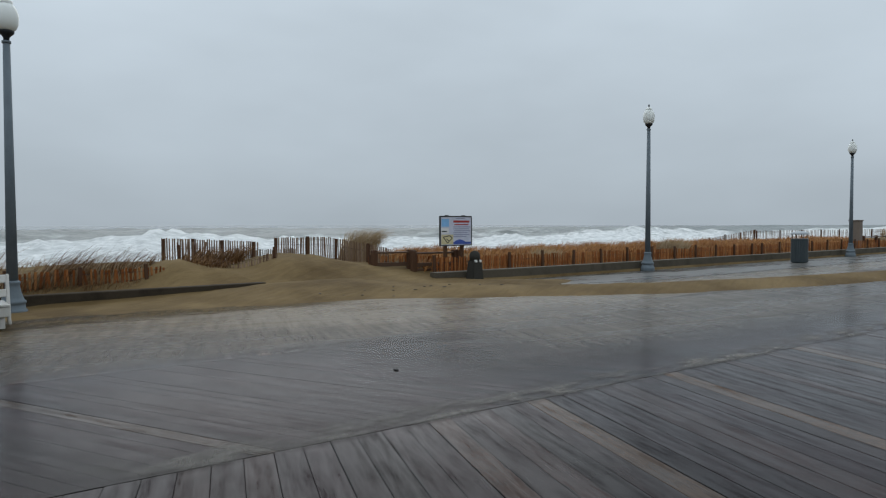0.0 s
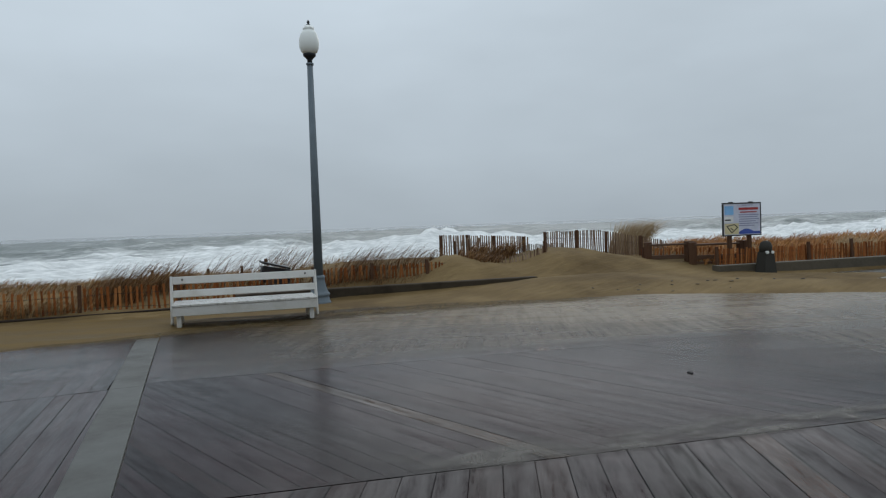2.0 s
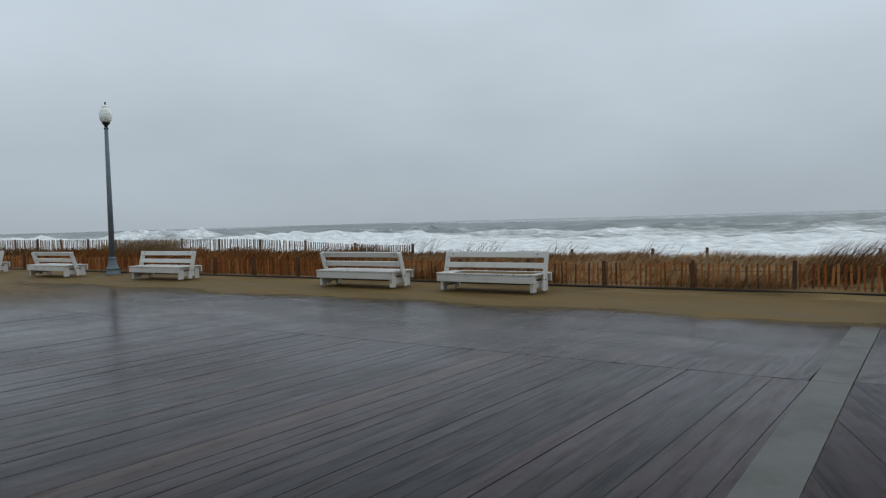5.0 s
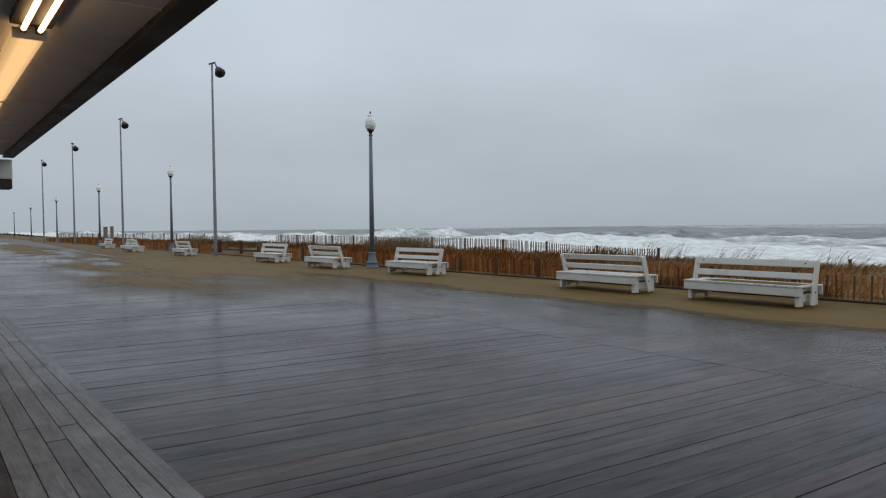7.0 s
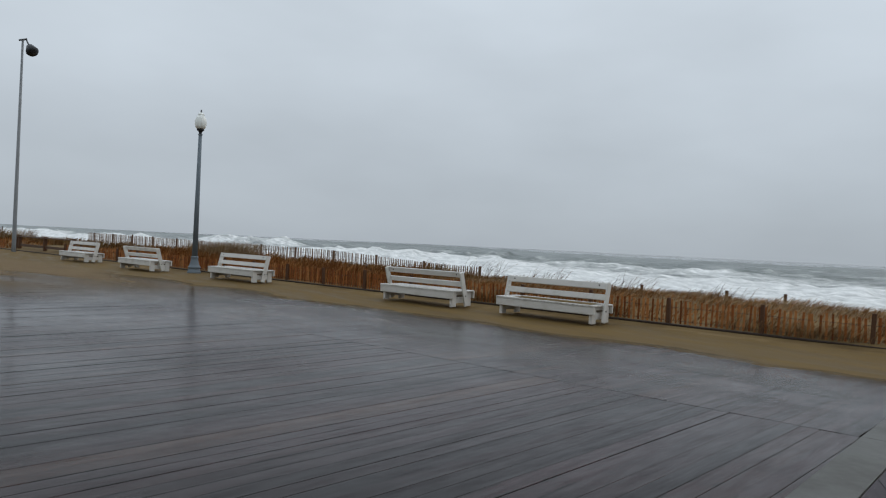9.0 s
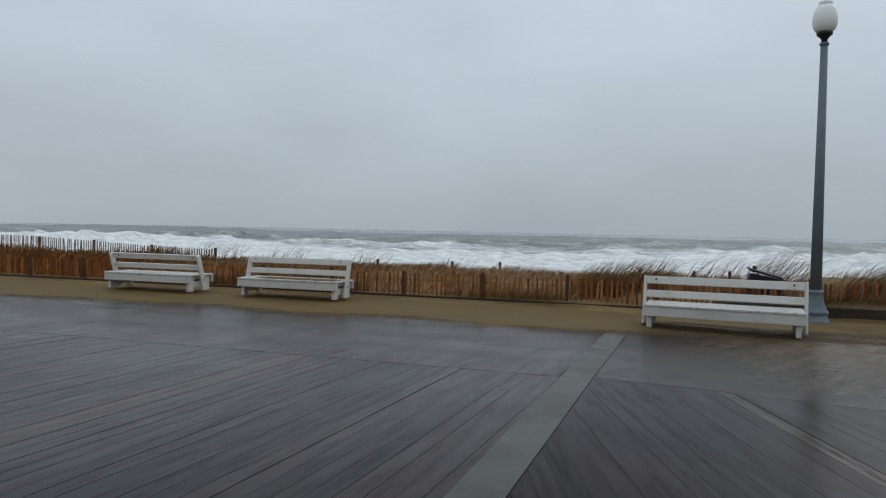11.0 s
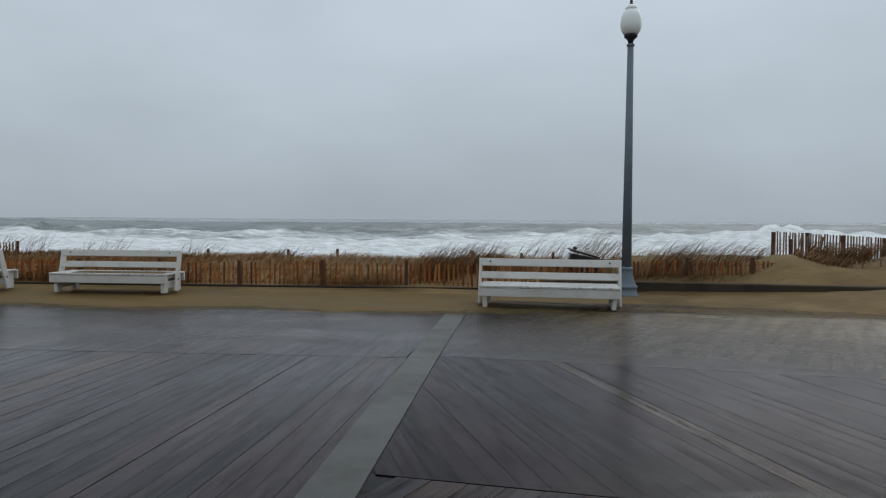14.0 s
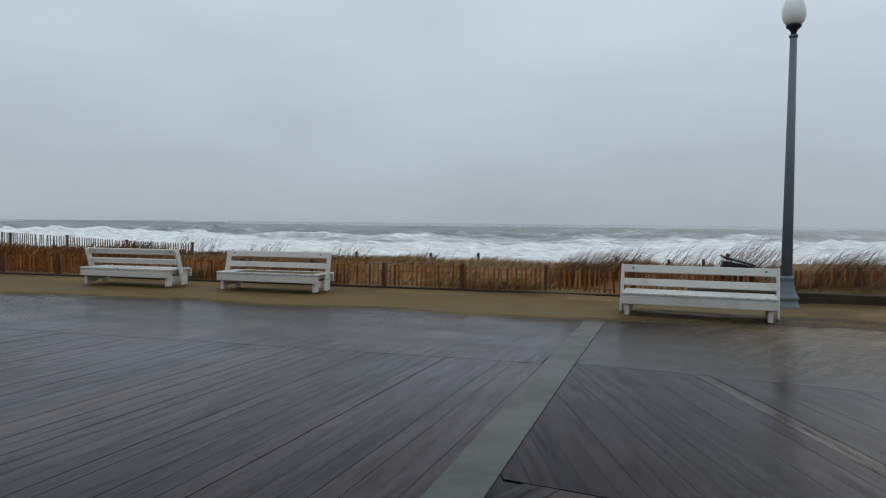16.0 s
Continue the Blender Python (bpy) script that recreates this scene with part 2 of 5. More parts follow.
M_soffit = plain("painted_soffit", (0.86, 0.86, 0.87), 0.7, 0.04, 2, dirt=(0.66, 0.65, 0.64), dirt_amount=0.5)
M_fascia = plain("dark_brown_fascia", (0.05, 0.036, 0.032), 0.5, 0.2, 3)
M_wall = plain("cream_shop_wall", (0.5, 0.47, 0.42), 0.7, 0.1, 2)
M_signwhite = plain("white_sign_face", (0.72, 0.72, 0.70), 0.4, 0.05, 3, dirt=(0.5, 0.48, 0.45), dirt_amount=0.4)
M_red = plain("red_lettering", (0.36, 0.04, 0.035), 0.5, 0.1, 8)
M_blue = plain("blue_print", (0.05, 0.09, 0.34), 0.45, 0.12, 8)
M_sky_blue = plain("light_blue_print", (0.22, 0.45, 0.72), 0.45, 0.1, 8)
M_lilac = plain("pale_sign_face", (0.56, 0.57, 0.66), 0.45, 0.06, 8)
M_grey_print = plain("grey_print", (0.28, 0.29, 0.40), 0.5, 0.1, 8)
M_yellow = plain("faded_yellow_print", (0.62, 0.54, 0.32), 0.5, 0.1, 8)
M_ink = plain("black_print", (0.03, 0.03, 0.03), 0.5, 0.1, 8)
M_box = plain("black_debris", (0.018, 0.016, 0.016), 0.5, 0.3, 5)
M_stone = plain("far_stone_post", (0.19, 0.15, 0.12), 0.8, 0.2, 4)


def picket_material(name, a, b, c):
    m, n, l, p = material(name)
    info = n.new("ShaderNodeObjectInfo")
    isl = n.new("ShaderNodeNewGeometry")
    sm = n.new("ShaderNodeMath")
    sm.operation = "ADD"
    l.new(info.outputs["Random"], sm.inputs[0])
    l.new(isl.outputs["Random Per Island"], sm.inputs[1])
    fr = n.new("ShaderNodeMath")
    fr.operation = "FRACT"
    l.new(sm.outputs[0], fr.inputs[0])
    tone = ramp_of(n, l, fr.outputs[0], [(0, a), (0.5, b), (1, c)])
    grain = noise_tex(n, l, 12, 5, 0.6, "Object", (5, 5, 0.5), True)
    l.new(mixed(n, l, "MULTIPLY", 0.7, tone, ramp_of(n, l, grain, [(0.3, (0.55, 0.52, 0.5)), (0.7, (1.2, 1.2, 1.2))])), p.inputs["Base Color"])
    p.inputs["Roughness"].default_value = 0.75
    p.inputs["Specular IOR Level"].default_value = 0.15
    return m


M_picket = picket_material("red_brown_picket", (0.15, 0.044, 0.011), (0.29, 0.093, 0.025), (0.40, 0.172, 0.058))
M_picket_pale = picket_material("pale_weathered_picket", (0.24, 0.22, 0.19), (0.3, 0.28, 0.25), (0.38, 0.35, 0.31))
M_picket_grey = picket_material("grey_brown_picket", (0.15, 0.090, 0.058), (0.24, 0.155, 0.102), (0.34, 0.245, 0.175))

# frosted lamp glass
M_globe, gn, gl, gp = material("frosted_globe")
gp.inputs["Base Color"].default_value = (0.82, 0.83, 0.78, 1)
gp.inputs["Roughness"].default_value = 0.22
gp.inputs["Transmission Weight"].default_value = 0.12
gp.inputs["Subsurface Weight"].default_value = 0.0
gl.new(mixed(gn, gl, "MIX", noise_tex(gn, gl, 3, 3), (0.78, 0.79, 0.74), (0.86, 0.87, 0.82)), gp.inputs["Base Color"])

# warm tube light
M_tube, tn, tl, tp = material("warm_tube_cover")
tp.inputs["Base Color"].default_value = (0.8, 0.6, 0.35, 1)
tp.inputs["Emission Color"].default_value = (1.0, 0.60, 0.26, 1)
t_axes = tn.new("ShaderNodeSeparateXYZ")
tl.new(tn.new("ShaderNodeTexCoord").outputs["Object"], t_axes.inputs[0])
t_side = tn.new("ShaderNodeMath")
t_side.operation = "ABSOLUTE"
tl.new(t_axes.outputs["Y"], t_side.inputs[0])
tl.new(span(tn, tl, t_side.outputs[0], 0.045, 0.11, 1.05, 0.55), tp.inputs["Emission Strength"])
M_lamp, tn, tl, tp = material("bare_warm_tube")
tp.inputs["Base Color"].default_value = (0.8, 0.7, 0.5, 1)
tp.inputs["Emission Color"].default_value = (1.0, 0.66, 0.32, 1)
tp.inputs["Emission Strength"].default_value = 4.0

# sand: damp, rippled, paler where it is dry
M_sand, sn, sl, sp = material("beach_sand")
dry = world_noise(sn, sl, 0.5, 5, 0.6)
fine = world_noise(sn, sl, 60, 4, 0.6)
rip = world_noise(sn, sl, 3.0, 5, 0.6, (0.5, 2.4, 1), 0.35)
scol = mixed(sn, sl, "MIX", span(sn, sl, dry, 0.35, 0.65, 0, 1), (0.100, 0.064, 0.027), (0.188, 0.128, 0.060))
scol = mixed(sn, sl, "MULTIPLY", 0.55, scol, ramp_of(sn, sl, rip, [(0.3, (0.7, 0.69, 0.67)), (0.7, (1.15, 1.14, 1.12))]))
scol = mixed(sn, sl, "MULTIPLY", 0.5, scol, ramp_of(sn, sl, fine, [(0.3, (0.75, 0.74, 0.72)), (0.7, (1.2, 1.2, 1.2))]))
sl.new(scol, sp.inputs["Base Color"])
sp.inputs["Roughness"].default_value = 0.8
sp.inputs["Specular IOR Level"].default_value = 0.08
bumped(sn, sl, sp, rip, 0.8, 0.05)

# wet sand lying on the boards
M_wetsand, sn, sl, sp = material("wet_sand")
streak = world_noise(sn, sl, 1.2, 6, 0.62, (0.35, 1.6, 1), -0.25)
fine = world_noise(sn, sl, 50, 4, 0.6)
scol = mixed(sn, sl, "MIX", span(sn, sl, streak, 0.3, 0.7, 0, 1), (0.088, 0.056, 0.019), (0.148, 0.096, 0.037))
scol = mixed(sn, sl, "MULTIPLY", 0.5, scol, ramp_of(sn, sl, fine, [(0.3, (0.75, 0.74, 0.72)), (0.7, (1.2, 1.2, 1.2))]))
sl.new(scol, sp.inputs["Base Color"])
sl.new(span(sn, sl, streak, 0.3, 0.7, 0.45, 0.8), sp.inputs["Roughness"])
sp.inputs["Specular IOR Level"].default_value = 0.05
bumped(sn, sl, sp, streak, 0.5, 0.03)

# thin film of water and blown sand, torn into streaks, boards showing through
M_film, sn, sl, sp = material("thin_sand_film")
streak = world_noise(sn, sl, 1.0, 7, 0.68, (0.22, 1.5, 1), -0.3)
rippl = world_noise(sn, sl, 5.0, 5, 0.65, (0.35, 3.0, 1), 1.14)
smear = world_noise(sn, sl, 2.2, 6, 0.7, (0.3, 3.2, 1), 1.14)
sl.new(span(sn, sl, streak, 0.3, 0.7, 0.16, 0.40), sp.inputs["Roughness"])
# wetter towards the open stretch by the sea wall
f_axes = sn.new("ShaderNodeSeparateXYZ")
sl.new(sn.new("ShaderNodeNewGeometry").outputs["Position"], f_axes.inputs[0])
sl.new(span(sn, sl, f_axes.outputs["X"], 4, 14, 0.11, 0.30), sp.inputs["Specular IOR Level"])
att = sn.new("ShaderNodeAttribute")
att.attribute_name = "cover"
thin = mixed(sn, sl, "MIX", span(sn, sl, smear, 0.3, 0.7, 0, 1), (0.040, 0.030, 0.022), (0.092, 0.070, 0.050))
thick = mixed(sn, sl, "MIX", span(sn, sl, smear, 0.3, 0.7, 0, 1), (0.078, 0.054, 0.027), (0.124, 0.087, 0.046))
sl.new(mixed(sn, sl, "MIX", span(sn, sl, att.outputs["Fac"], 0.60, 1.0, 0, 1), thin, thick), sp.inputs["Base Color"])
mm = sn.new("ShaderNodeMath")
mm.operation = "MULTIPLY"
sl.new(span(sn, sl, smear, 0.34, 0.60, 0.68, 1.0), mm.inputs[0])
sl.new(att.outputs["Fac"], mm.inputs[1])
sl.new(mm.outputs[0], sp.inputs["Alpha"])
bumped(sn, sl, sp, rippl, 0.45, 0.012)


M_patch = M_film.copy()
M_patch.name = "brown_sand_patch"
for link in list(M_patch.node_tree.links):
    if link.to_socket.name in ("Base Color", "Roughness", "Specular IOR Level"):
        M_patch.node_tree.links.remove(link)
M_patch.node_tree.nodes["Principled BSDF"].inputs["Base Color"].default_value = (0.150, 0.103, 0.055, 1)
M_patch.node_tree.nodes["Principled BSDF"].inputs["Specular IOR Level"].default_value = 0.04
M_patch.node_tree.nodes["Principled BSDF"].inputs["Roughness"].default_value = 0.75


def sand_tint(name, colour, gloss):
    m = M_patch.copy()
    m.name = name
    m.node_tree.nodes["Principled BSDF"].inputs["Base Color"].default_value = (*colour, 1)
    m.node_tree.nodes["Principled BSDF"].inputs["Specular IOR Level"].default_value = gloss
    return m


M_fringe = sand_tint("wet_sand_fringe", (0.105, 0.070, 0.030), 0.10)
M_streak = sand_tint("dark_wet_streak", (0.045, 0.029, 0.013), 0.2)
M_scuff = sand_tint("pale_grit", (0.185, 0.170, 0.152), 0.12)


def grass_material(name, stops, rough=0.65):
    m, n, l, p = material(name)
    g = n.new("ShaderNodeNewGeometry")
    tone = ramp_of(n, l, g.outputs["Random Per Island"], stops)
    patch = world_noise(n, l, 0.7, 3)
    l.new(mixed(n, l, "MULTIPLY", 0.75, tone, ramp_of(n, l, patch, [(0.3, (0.62, 0.58, 0.55)), (0.7, (1.25, 1.25, 1.25))])), p.inputs["Base Color"])
    p.inputs["Roughness"].default_value = rough
    p.inputs["Specular IOR Level"].default_value = 0.15
    return m


M_grass = grass_material("dry_dune_grass", [(0, (0.10, 0.055, 0.022)), (0.45, (0.19, 0.105, 0.04)), (0.8, (0.27, 0.165, 0.068)), (1, (0.34, 0.24, 0.12))])
M_brush = grass_material("rusty_low_scrub", [(0, (0.14, 0.052, 0.013)), (0.5, (0.28, 0.112, 0.030)), (1, (0.42, 0.21, 0.075))])
M_dead = grass_material("dark_dead_stems", [(0, (0.06, 0.026, 0.009)), (0.6, (0.15, 0.072, 0.025)), (1, (0.27, 0.15, 0.06))])
M_plume = grass_material("pale_plume_grass", [(0, (0.20, 0.125, 0.055)), (0.6, (0.30, 0.205, 0.105)), (1, (0.42, 0.33, 0.21))])

# storm sea: foam where the surf breaks and on the crests
M_sea, sn, sl, sp = material("storm_sea")
fo = sn.new("ShaderNodeAttribute")
fo.attribute_name = "foam"
fn1 = world_noise(sn, sl, 0.14, 6, 0.6, (0.55, 1.3, 1))
fn2 = world_noise(sn, sl, 0.9, 6, 0.66, (0.5, 1.3, 1))
a1 = sn.new("ShaderNodeMath")
a1.operation = "ADD"
sl.new(fo.outputs["Fac"], a1.inputs[0])
sl.new(span(sn, sl, fn1, 0.2, 0.8, -0.55, 0.55), a1.inputs[1])
a2 = sn.new("ShaderNodeMath")
a2.operation = "ADD"
sl.new(a1.outputs[0], a2.inputs[0])
sl.new(span(sn, sl, fn2, 0.2, 0.8, -0.18, 0.18), a2.inputs[1])
mask = span(sn, sl, a2.outputs[0], 0.32, 0.92, 0, 1)
water = mixed(sn, sl, "MIX", fn1, (0.06, 0.076, 0.072), (0.15, 0.172, 0.158))
# darker hollows mixed into the foam colour for the shadows in it
white = mixed(sn, sl, "MIX", span(sn, sl, fn2, 0.3, 0.7, 0, 1), (0.44, 0.45, 0.44), (0.86, 0.86, 0.84))
sl.new(mixed(sn, sl, "MIX", mask, water, white), sp.inputs["Base Color"])
sl.new(span(sn, sl, mask, 0, 1, 0.35, 0.85), sp.inputs["Roughness"])
fn3 = world_noise(sn, sl, 2.4, 6, 0.7, (0.6, 1.2, 1))
churn = sn.new("ShaderNodeMath")
churn.operation = "ADD"
sl.new(fn2, churn.inputs[0])
sl.new(span(sn, sl, fn3, 0, 1, 0, 0.5), churn.inputs[1])
bumped(sn, sl, sp, churn.outputs[0], 0.85, 0.35)
# haze put into the alpha: the far sea thins out and shows the sky
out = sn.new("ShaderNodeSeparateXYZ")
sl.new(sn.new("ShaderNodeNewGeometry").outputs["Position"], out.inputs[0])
haze_alpha = sn.new("ShaderNodeMapRange")
haze_alpha.interpolation_type = "SMOOTHSTEP"
haze_alpha.inputs["From Min"].default_value, haze_alpha.inputs["From Max"].default_value = 90.0, 900.0
haze_alpha.inputs["To Min"].default_value, haze_alpha.inputs["To Max"].default_value = 1.0, 0.22
sl.new(out.outputs["Y"], haze_alpha.inputs["Value"])
sl.new(haze_alpha.outputs[0], sp.inputs["Alpha"])


# ---- mesh helpers ----
def part(name, bm, mat, parent=None, label=""):
    me = bpy.data.meshes.new(name)
    bm.to_mesh(me)
    bm.free()
    me.materials.append(mat)
    ob = new(name, me)
    if parent:
        ob.parent = parent
    if label:
        tagged(ob, label)
    return ob


def raw(name, verts, faces, mat, parent=None, smooth_faces=False):
    me = bpy.data.meshes.new(name)
    me.from_pydata(verts, [], faces)
    me.materials.append(mat)
    if smooth_faces:
        me.polygons.foreach_set("use_smooth", [True] * len(me.polygons))
    ob = new(name, me)
    if parent:
        ob.parent = parent
    return ob


def empty(name, m=None):
    ob = new(name)
    ob.empty_display_size = 0.2
    if m:
        ob.matrix_basis = m
    return ob


def box(bm, x0, x1, y0, y1, z0, z1, bevel=0.0, m=None):
    made = bmesh.ops.create_cube(bm, size=1)["verts"]
    for v in made:
        v.co = Vector(((x0 + x1) / 2 + v.co.x * (x1 - x0), (y0 + y1) / 2 + v.co.y * (y1 - y0), (z0 + z1) / 2 + v.co.z * (z1 - z0)))
    if m:
        bmesh.ops.transform(bm, matrix=m, verts=made)
    if bevel:
        edges = list({e for v in made for e in v.link_edges})
        bmesh.ops.bevel(bm, geom=edges, offset=bevel, segments=1, affect="EDGES")
    return bm


def boxed(*a, **k):
    return box(bmesh.new(), *a, **k)


def lathe(profile, sides=24, smooth_on=True):
    bm = bmesh.new()
    rings = []
    for r, z in profile:
        if r < 1e-4:
            rings.append([bm.verts.new((0, 0, z))])
        else:
            rings.append([bm.verts.new((r * math.cos(2 * math.pi * k / sides), r * math.sin(2 * math.pi * k / sides), z)) for k in range(sides)])
    for a, b in zip(rings, rings[1:]):
        for k in range(sides):
            j = (k + 1) % sides
            vs = [a[k % len(a)], a[j % len(a)], b[j % len(b)], b[k % len(b)]]
            vs = [v for i, v in enumerate(vs) if v not in vs[:i]]
            if len(vs) > 2:
                bm.faces.new(vs).smooth = smooth_on
    if len(rings[0]) > 1:
        bm.faces.new(rings[0][::-1])
    if len(rings[-1]) > 1:
        bm.faces.new(rings[-1])
    return bm


def tube(bm, a, b, r, sides=8):
    a, b = Vector(a), Vector(b)
    m = Matrix.Translation((a + b) / 2) @ (b - a).to_track_quat("Z", "Y").to_matrix().to_4x4()
    bmesh.ops.create_cone(bm, cap_ends=True, segments=sides, radius1=r, radius2=r, depth=(b - a).length, matrix=m)
    return bm


# ---- sea and beach ----
def frange(a, b, s):
    return [a + s * k for k in range(int(round((b - a) / s)) + 1)]


BREAKERS = ((84, 1.2, 0.0), (104, 2.2, 3.3), (128, 2.5, 7.1), (158, 2.4, 11.9), (200, 2.3, 17.2), (262, 2.2, 23.5), (350, 2.2, 31.0), (480, 2.5, 41.0))


def wave_height(x, y):
    """Sea surface over mean level, and how white it is: ragged breakers along the shore with chop between them."""
    top, white = 0.0, 0.0
    for row, size, seed in BREAKERS:
        if abs(y - row) > 45 + 0.1 * row:
            continue
        line = row + 9 * noise.noise((x * 0.014, seed, 1.0)) + 3.0 * noise.noise((x * 0.06, seed, 5.0))
        power = max(0.0, 0.5 + 1.05 * noise.noise((x * (1.6 / row), seed, 9.0)) + 0.35 * noise.noise((x * 0.05, seed, 2.0)))
        d = y - line
        width = 4.0 + row * 0.02 if d < 0 else 8.0 + row * 0.045
        form = math.exp(-((d / width) ** 2))
        top = max(top, size * min(1.25, power) * form)
        roll = math.exp(-((d / 3.0) ** 2)) if d > 0 else math.exp(-((d / (13.0 + 6 * power)) ** 2))
        white = max(white, min(1.0, power * 1.25) * roll * (0.25 + 0.75 * smooth(row, 190, 100)) * smooth(row, 520, 200))
    lump = noise.fractal((x * 0.16, y * 0.2, 0.5), 0.8, 2.1, 5)
    fine = noise.noise((x * 0.7, y * 0.7, 2.0))
    z = top * (1 + 0.30 * lump) + 0.35 * lump + 1.3 * white * (0.36 * abs(lump) + 0.34 * fine)
    return z * smooth(y, 45, 75), white


sea_x = sorted(set([round(v, 2) for v in frange(-150, 150, 1.3)] + [s * (150 + 1.3 * k + 0.11 * k * k) for k in range(1, 130) for s in (-1, 1)]))
sea_y = [44 + 0.9 * k for k in range(150)]
while sea_y[-1] < 3200:
    sea_y.append(sea_y[-1] + max(0.9, (sea_y[-1] - 150) * 0.045))
SEA = -2.6
sv, foam = [], []
for y in sea_y:
    for x in sea_x:
        shore = y - 8 * noise.noise((x * 0.02, 0, 9)) + 0.04 * abs(x)
        hgt, crest = wave_height(x, shore)
        sv.append((x, y, SEA + hgt * (0.25 + 0.75 * smooth(shore, 50, 85))))
        wash = 0.74 * smooth(shore, 140, 88)
        foam.append(min(1.15, wash + 0.75 * crest + 0.10 * smooth(shore, 600, 200)))
nx = len(sea_x)
sf = [(j * nx + i, j * nx + i + 1, (j + 1) * nx + i + 1, (j + 1) * nx + i) for j in range(len(sea_y) - 1) for i in range(nx - 1)]
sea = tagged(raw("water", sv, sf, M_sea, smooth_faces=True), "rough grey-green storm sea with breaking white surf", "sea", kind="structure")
fa = sea.data.attributes.new("foam", "FLOAT", "POINT")
fa.data.foreach_set("value", foam)

DUNE = ((-0.05, 0.02), (0.0, 0.05), (0.5, 0.08), (1.2, 0.20), (2.4, 0.36), (4.5, 0.42), (6.5, 0.16), (9.0, -0.35), (13, -1.0), (25, -2.2), (42, -2.9), (70, -4.2), (120, -5.0))


def dune_base(d):
    for (a, za), (b, zb) in zip(DUNE, DUNE[1:]):
        if d <= b:
            return za + (zb - za) * max(0.0, (d - a) / (b - a))
    return DUNE[-1][1]


def bump_at(x, y, cx, cy, sx, sy):
    return math.exp(-((x - cx) / sx) ** 2 - ((y - cy) / sy) ** 2)


TONGUE = ((6.5, 13.0), (9.0, 12.6), (11.2, 10.7), (14.5, 8.3), (18.5, 6.8), (26.0, 5.0), (42.0, 2.4))


def tongue(x, y):
    """How far a place lies inside the tongue of sand that the wind blew over the boards, from 0 to 1."""
    best = 9.0
    for (ax, ay), (bx, by) in zip(TONGUE, TONGUE[1:]):
        t = min(1, max(0, ((x - ax) * (bx - ax) + (y - ay) * (by - ay)) / ((bx - ax) ** 2 + (by - ay) ** 2)))
        best = min(best, math.hypot(x - ax - t * (bx - ax), y - ay - t * (by - ay)) / (1.25 - 0.02 * min(12, max(0, x - 14))))
    return best


def blown_ridge(x, y, ax, ay, bx, by, high, low):
    """A crest of blown sand from a to b: sharp on top, short in its lee, long to windward."""
    t = ((x - ax) * (bx - ax) + (y - ay) * (by - ay)) / ((bx - ax) ** 2 + (by - ay) ** 2)
    off = ((bx - ax) * (y - ay) - (by - ay) * (x - ax)) / math.hypot(bx - ax, by - ay)
    side = math.exp(-abs(off) / 0.30) if off < 0 else math.exp(-off / 0.75)
    return (high + (low - high) * min(1, max(0, t))) * side * smooth(t, -0.35, 0.05) * smooth(t, 1.4, 0.9)


def sand_z(x, y):
    d = y - kerb_line(x)
    n1 = noise.noise((x * 0.55, y * 0.55, 0.3))
    n2 = noise.noise((x * 2.1, y * 2.1, 4.0))
    gap = smooth(x, 6.5, 7.3) * smooth(x, 13.4, 12.0)
    mid = smooth(x, 2.2, 3.2) * smooth(x, 12.6, 11.5)
    spill = 0.36 * bump_at(x, y, 8.4, 15.4, 1.35, 1.3) + 0.20 * bump_at(x, y, 10.2, 14.9, 1.7, 1.1)
    if d > 0:
        veg = smooth(d, 0.2, 2.0)
        z = dune_base(d)
        if z > 0:
            z *= 0.86 + 0.14 * smooth(x, 1.0, 4.0)
        z += 0.08 * n1 * veg + 0.03 * n2 * veg + 0.016 * noise.noise((x * 3.2 - y * 1.4, y * 5.0, 7.0)) * veg
        right = smooth(x, 11.5, 13.5)
        z += right * (0.10 * smooth(d, 0, 0.5) + 0.02 * smooth(d, 1, 3))
        z += mid * (0.05 + 0.08 * smooth(d, 0.2, 1.2)) * (1 - gap)
        z += 0.30 * bump_at(x, y, 5.55, 15.0, 0.62, 0.6) + spill + 0.05 * bump_at(x, y, -1.9, 14.15, 0.7, 0.2)
        z += blown_ridge(x, y, 5.5, 15.6, 7.2, 14.4, 0.24, 0.06) + blown_ridge(x, y, 8.3, 16.6, 10.2, 14.6, 0.20, 0.04)
        return z
    edge = 3.05 + 0.4 * n1 + 0.12 * n2 - 1.15 * smooth(x, -1.2, 2.0)
    th = 0.028 * max(-1.2, min(1.0, (edge + d) / 0.9))
    th = th * smooth(x, 11.5, 8.5) - 0.02 * smooth(x, 9, 12)
    near = 0.03 * math.exp(-((d / 1.0) ** 2)) * smooth(x, 11, 9)
    drift = 0.145 * smooth(x, 2.7, 7.2) * (1 - gap) * smooth(x, 14.5, 12) * math.exp(-((d / 0.75) ** 2)) + 0.17 * gap * math.exp(-((d / 1.1) ** 2))
    tg = tongue(x, y)
    th = max(th, 0.155 * (1 - tg ** 1.5) + 0.014 * n2) + near + drift
    th += 0.16 * bump_at(x, y, 12.9, 12.0, 2.2, 0.9)
    th += spill * gap * math.exp(-((d / 1.0) ** 2))
    return deck_z(x, y) + th + 0.004 * n2


